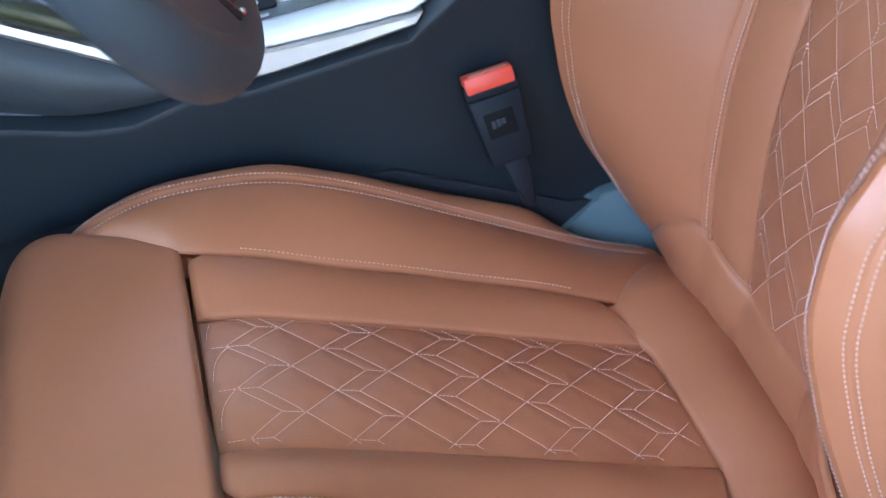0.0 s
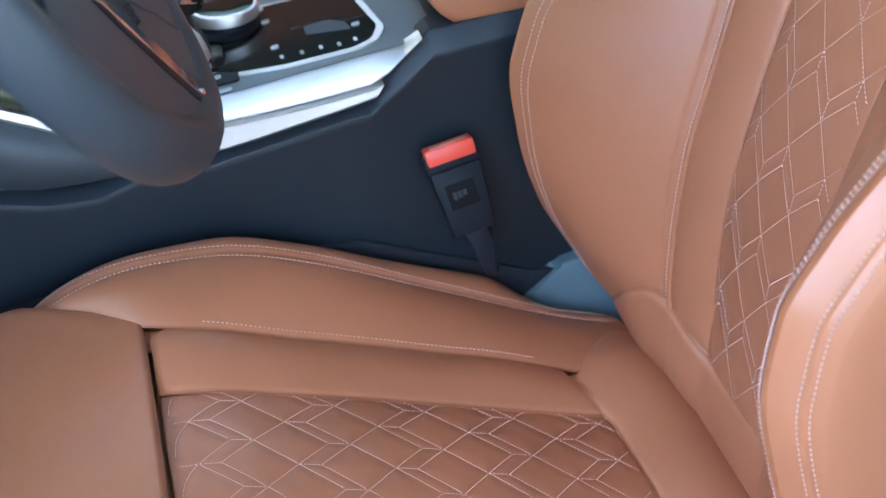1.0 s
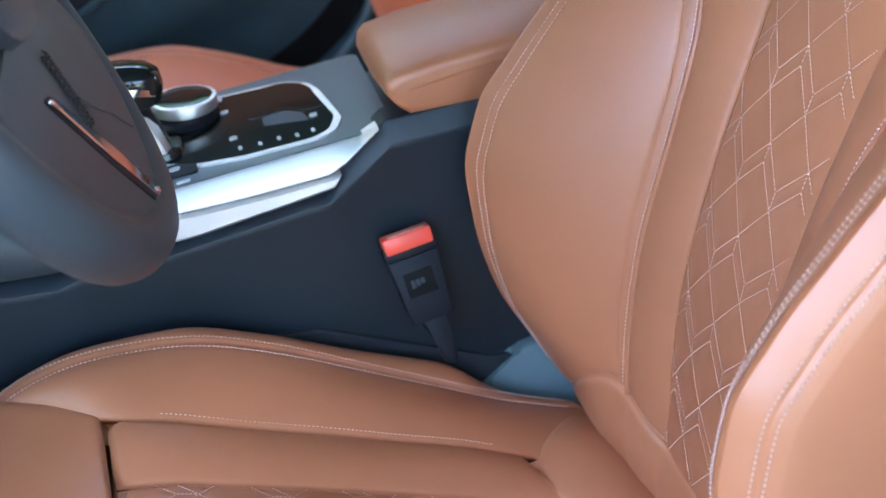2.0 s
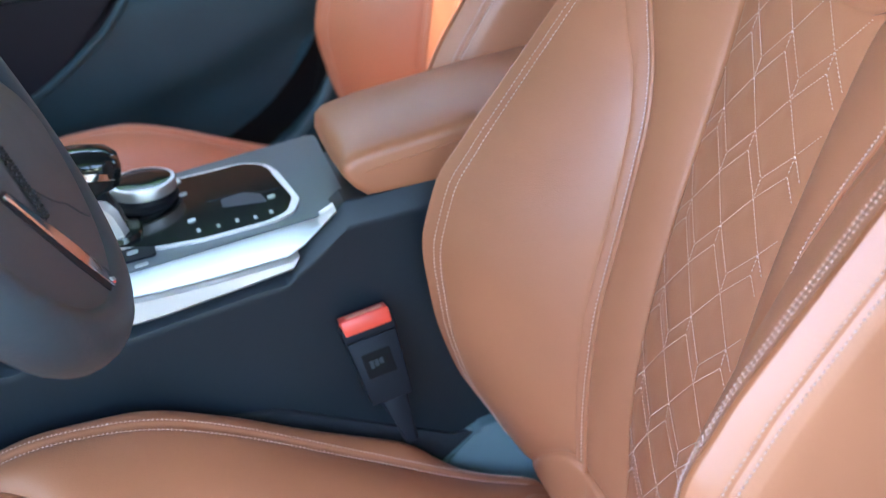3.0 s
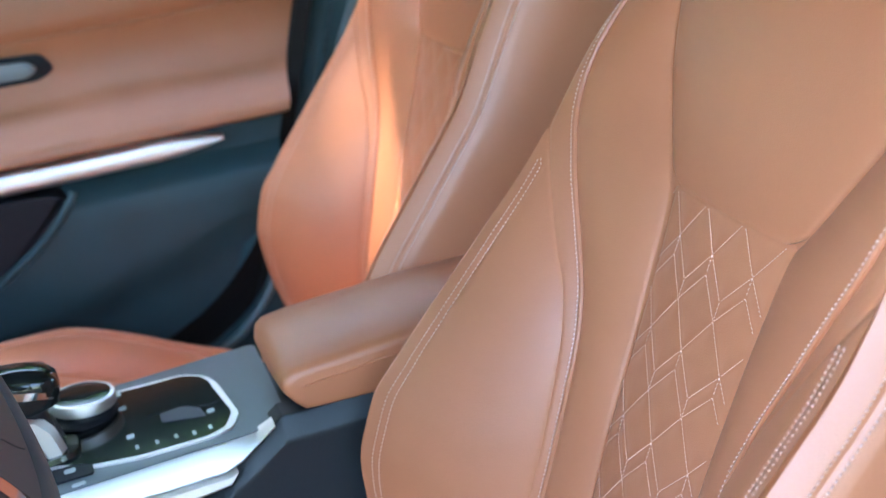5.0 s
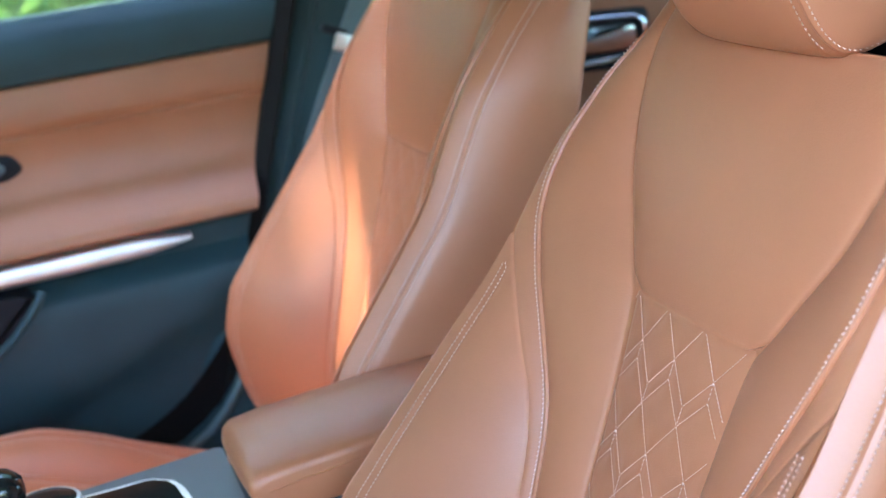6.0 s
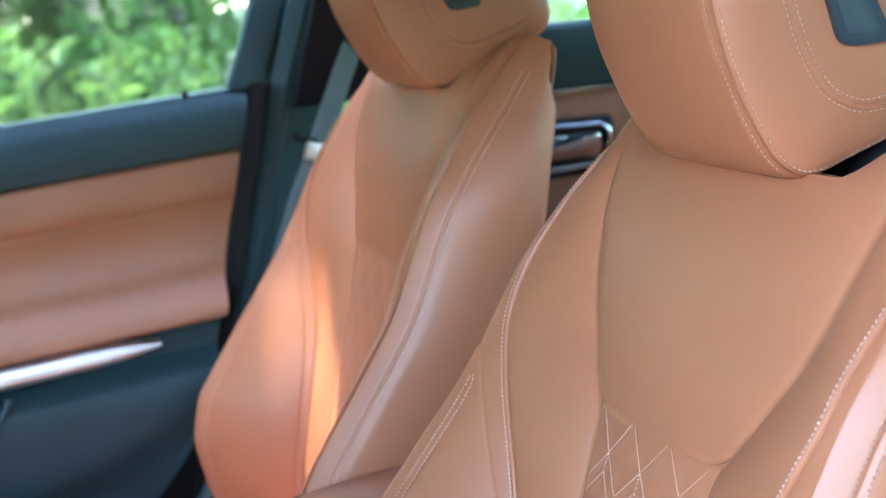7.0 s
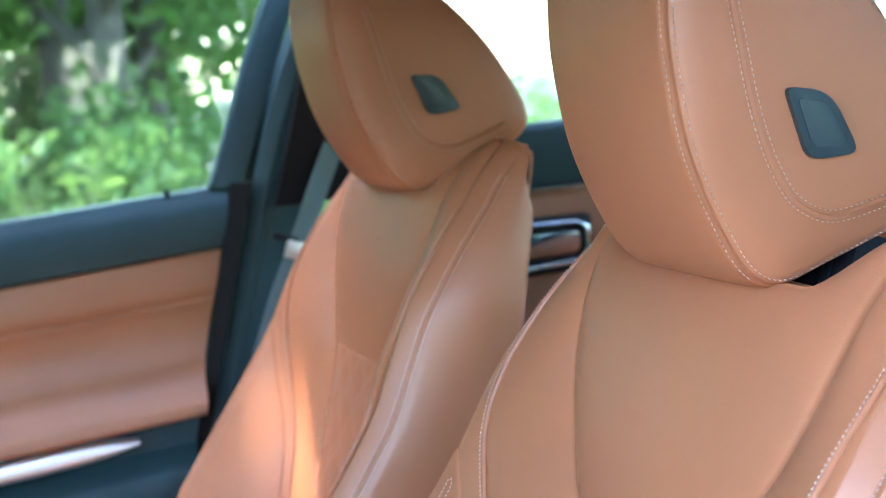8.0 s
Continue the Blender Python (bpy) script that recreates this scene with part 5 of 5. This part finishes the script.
tagged(part("pillar_rear", bm, DARK_SOFT), "unseen dark rear roof pillar on the driver's side", "pillar", kind="structure")
bm = bmesh.new()
prism(bm, [(1.50, 1.09), (1.504, 1.09), (1.584, 1.45), (1.58, 1.45)], 1, -0.38, 1.10)
tagged(part("rear_window", bm, GLASS), "unseen tinted rear window behind the bench", "window", kind="structure")

# ---- outdoors ----
bm = bmesh.new()
box(bm, (-80, -80, -0.05), (80, 80, 0.0))
tagged(part("ground", bm, material("gravel", (0.065, 0.065, 0.052), 0.9, grain=0.8, grain_size=0.03, stain=0.4, stain_size=0.8)), "dark gravel and grass ground round the car", "ground", kind="structure")
LEAF = [material("leaf_green", (0.14, 0.26, 0.055), 0.5, stain=0.5, stain_size=0.25), material("leaf_light", (0.20, 0.32, 0.09), 0.5, stain=0.4, stain_size=0.25)]
for m in LEAF:
    # thin leaves let some light through
    nt = m.node_tree
    tl = nt.nodes.new("ShaderNodeBsdfTranslucent")
    mx = nt.nodes.new("ShaderNodeMixShader")
    mx.inputs[0].default_value = 0.5
    ramp = nt.nodes["Color Ramp"]
    nt.links.new(ramp.outputs["Color"], tl.inputs["Color"])
    nt.links.new(nt.nodes["Principled BSDF"].outputs[0], mx.inputs[1])
    nt.links.new(tl.outputs[0], mx.inputs[2])
    nt.links.new(mx.outputs[0], nt.nodes["Material Output"].inputs["Surface"])
BARK = material("bark", (0.13, 0.11, 0.09), 0.9, grain=1.0, grain_size=0.02, stain=0.3)
rng = np.random.default_rng(5)


def leaf_cloud(name, clumps, size, mat, parent=None):
    """Many small folded leaves round clump centres (x, y, z, radius, count)."""
    vs, fs = [], []
    for cx, cy, cz, r, n in clumps:
        for _ in range(n):
            d = rng.normal(size=3)
            d /= np.linalg.norm(d)
            p = np.array((cx, cy, cz)) + d * r * (0.45 + 0.6 * rng.random()) * (1, 1, 0.85)
            a = rng.normal(size=3)
            a /= np.linalg.norm(a)
            b = np.cross(a, rng.normal(size=3))
            b /= np.linalg.norm(b)
            c = np.cross(a, b)
            s = size * (0.6 + 0.8 * rng.random())
            o = len(vs)
            vs += [p - a * s, p + b * s * 0.45 + c * s * 0.12, p + a * s, p - b * s * 0.45 + c * s * 0.12]
            fs += [(o, o + 1, o + 2), (o, o + 2, o + 3)]
    return link_mesh(name, vs, fs, mat, parent, smooth=False)


def tree(x, y, h, spread, mat, over=()):
    root = empty("tree", (x, y, 0))
    bm = bmesh.new()
    lean = rng.normal(size=2) * 0.15
    trunk = [(x + lean[0] * k * k, y + lean[1] * k * k, h * 0.75 * k) for k in np.linspace(0, 1, 8)]
    tube(bm, trunk, [0.16 * (1 - 0.75 * k) + 0.02 for k in np.linspace(0, 1, 8)], 10)
    part("trunk", bm, BARK, root, smooth=True)
    clumps = []
    for k in range(9):
        a = k * 2.4 + rng.random()
        z0 = h * (0.30 + 0.5 * k / 9)
        r = spread * (0.5 + 0.5 * rng.random()) * (1.15 - 0.6 * k / 9)
        tip = (x + math.cos(a) * r, y + math.sin(a) * r, z0 + 0.4 + 0.5 * rng.random())
        bm = bmesh.new()
        tube(bm, [(x, y, z0 - 0.2), ((x + tip[0]) / 2, (y + tip[1]) / 2, z0 + 0.15), tip], [0.05, 0.035, 0.012], 7)
        part("limb", bm, BARK, root, smooth=True)
        for q in range(3):
            clumps.append((tip[0] + rng.normal() * 0.35, tip[1] + rng.normal() * 0.35, tip[2] + rng.normal() * 0.3, 0.45 + 0.35 * rng.random(), 170))
    leaf_cloud("crown", clumps + list(over), 0.075, mat, root)
    tagged(root, "green leafy tree on the passenger side, seen or added for shade", "tree", "roadside trees")
    return root


for x, y, h, sp, k in ((0.75, 9.6, 6.0, 1.7, 0), (1.6, 11.0, 5.4, 1.3, 1), (-0.8, 8.6, 5.6, 1.6, 0), (0.9, 8.2, 4.6, 1.4, 1), (-2.6, 9.4, 6.0, 1.8, 0), (-4.6, 8.6, 5.6, 1.8, 1)):
    tree(x, y, h, sp, LEAF[k])
shrubs = []
for k in range(110):
    x = -6 + 9.5 * rng.random()
    shrubs.append((x, 5.4 + 2.4 * rng.random() + max(0, x) * 0.5, 0.30 + 0.85 * rng.random() * (1 if x < 2.6 else 0.6), 0.36 + 0.3 * rng.random(), 170))
# unseen tree with leaf clumps added in the sun's path to shade the passenger seat
shade_leaves = [tuple(Vector(p) + SUN_DIR * d) + (r, n) for p, d, r, n in (((0.20, 0.93, 1.12), 3.6, 0.13, 120), ((0.17, 0.90, 1.03), 3.8, 0.09, 60), ((0.24, 0.98, 1.25), 3.7, 0.16, 120), ((0.14, 0.95, 0.96), 3.7, 0.07, 30), ((0.085, 0.905, 0.85), 3.9, 0.05, 40), ((0.055, 0.900, 0.79), 3.8, 0.05, 40), ((0.045, 0.905, 0.74), 3.9, 0.05, 40), ((0.04, 0.905, 0.69), 3.8, 0.05, 40))]
tree(-3.7, 4.9, 5.6, 1.7, LEAF[0], shade_leaves)
tagged(leaf_cloud("hedge", shrubs, 0.055, LEAF[1]), "light green undergrowth and shrubs by the car", "shrubs", kind="stuff")
woods = []
for k in range(160):
    x = -5 + 7.6 * rng.random()
    woods.append((x, 11.0 + 2.5 * rng.random(), 0.5 + 4.2 * rng.random() ** 1.2, 0.55 + 0.4 * rng.random(), 110))
# clumps above the view, added to block sky from the passenger window
for k in range(270):
    x = -9 + 11.5 * rng.random()
    woods.append((x, 11.5 + 3 * rng.random(), 4.9 + 5.0 * rng.random(), 0.9 + 0.4 * rng.random(), 90))
for k in range(60):
    woods.append((-6 + 8.4 * rng.random(), 13.6 + 1.2 * rng.random(), 0.3 + 2.2 * rng.random(), 0.6 + 0.4 * rng.random(), 120))
tagged(leaf_cloud("woods", woods, 0.10, LEAF[0]), "dense green woodland behind the shrubs, with unseen clumps blocking sky", "woods", kind="stuff")
# unseen leaf clumps added to keep sky light out of the windscreen
ahead = []
for k in range(480):
    ahead.append((-14 + 8 * rng.random(), -1.5 + 12.5 * rng.random(), 0.3 + 6.2 * rng.random(), 0.7 + 0.4 * rng.random(), 90))
tagged(leaf_cloud("woods", ahead, 0.12, LEAF[0]), "unseen green leaf mass added ahead of the car for shade", "woods", kind="stuff")
# unseen tall trees added round the car: crowns block sky, horizon open below
for x, y in ((0.4, -6.0), (3.0, -6.9), (5.8, -6.2), (5.3, 6.4)):
    root = empty("tree", (x, y, 0))
    tagged(root, "unseen tall green tree added to block sky above the car", "tree", "roadside trees")
    bm = bmesh.new()
    tube(bm, [(x, y, 0), (x + 0.08, y + 0.05, 2.2), (x - 0.05, y + 0.2, 4.6), (x, y + 0.6, 6.6)], [0.20, 0.17, 0.13, 0.05], 10)
    part("trunk", bm, BARK, root, smooth=True)
    for k in range(4):
        bm = bmesh.new()
        tip = (x - 1.8 + 1.2 * k, y + 2.2 + 0.5 * (k % 2), 5.3 + 0.3 * (k % 3))
        tube(bm, [(x, y + 0.15, 4.0 + 0.4 * k), ((x + tip[0]) / 2, y + 1.1, 4.9 + 0.2 * k), tip], [0.08, 0.055, 0.02], 7)
        part("limb", bm, BARK, root, smooth=True)
    crown = [(x - 2.6 + 5.2 * rng.random(), y - 1.5 + 7.0 * rng.random(), 4.6 + 2.0 * rng.random(), 0.6 + 0.35 * rng.random(), 150) for k in range(84)]
    leaf_cloud("crown", crown, 0.11, LEAF[0], root)
# hedge out of view, added to darken the low sky on this side
behind = []
for k in range(330):
    behind.append((-26 + 44 * rng.random(), -14 - 3 * rng.random(), 0.3 + 3.8 * rng.random(), 1.0 + 0.5 * rng.random(), 100))
tagged(leaf_cloud("hedge", behind, 0.16, LEAF[0]), "unseen tall green hedge added far off on the driver's side", "shrubs", kind="stuff")
low = []
for k in range(25):
    x = 3.5 + 6 * rng.random()
    low.append((x, 11.5 + 4 * rng.random(), 0.2 + 0.5 * rng.random(), 0.45 + 0.3 * rng.random(), 110))
tagged(leaf_cloud("far_shrubs", low, 0.09, LEAF[0]), "low green shrubs further back", "shrubs", kind="stuff")
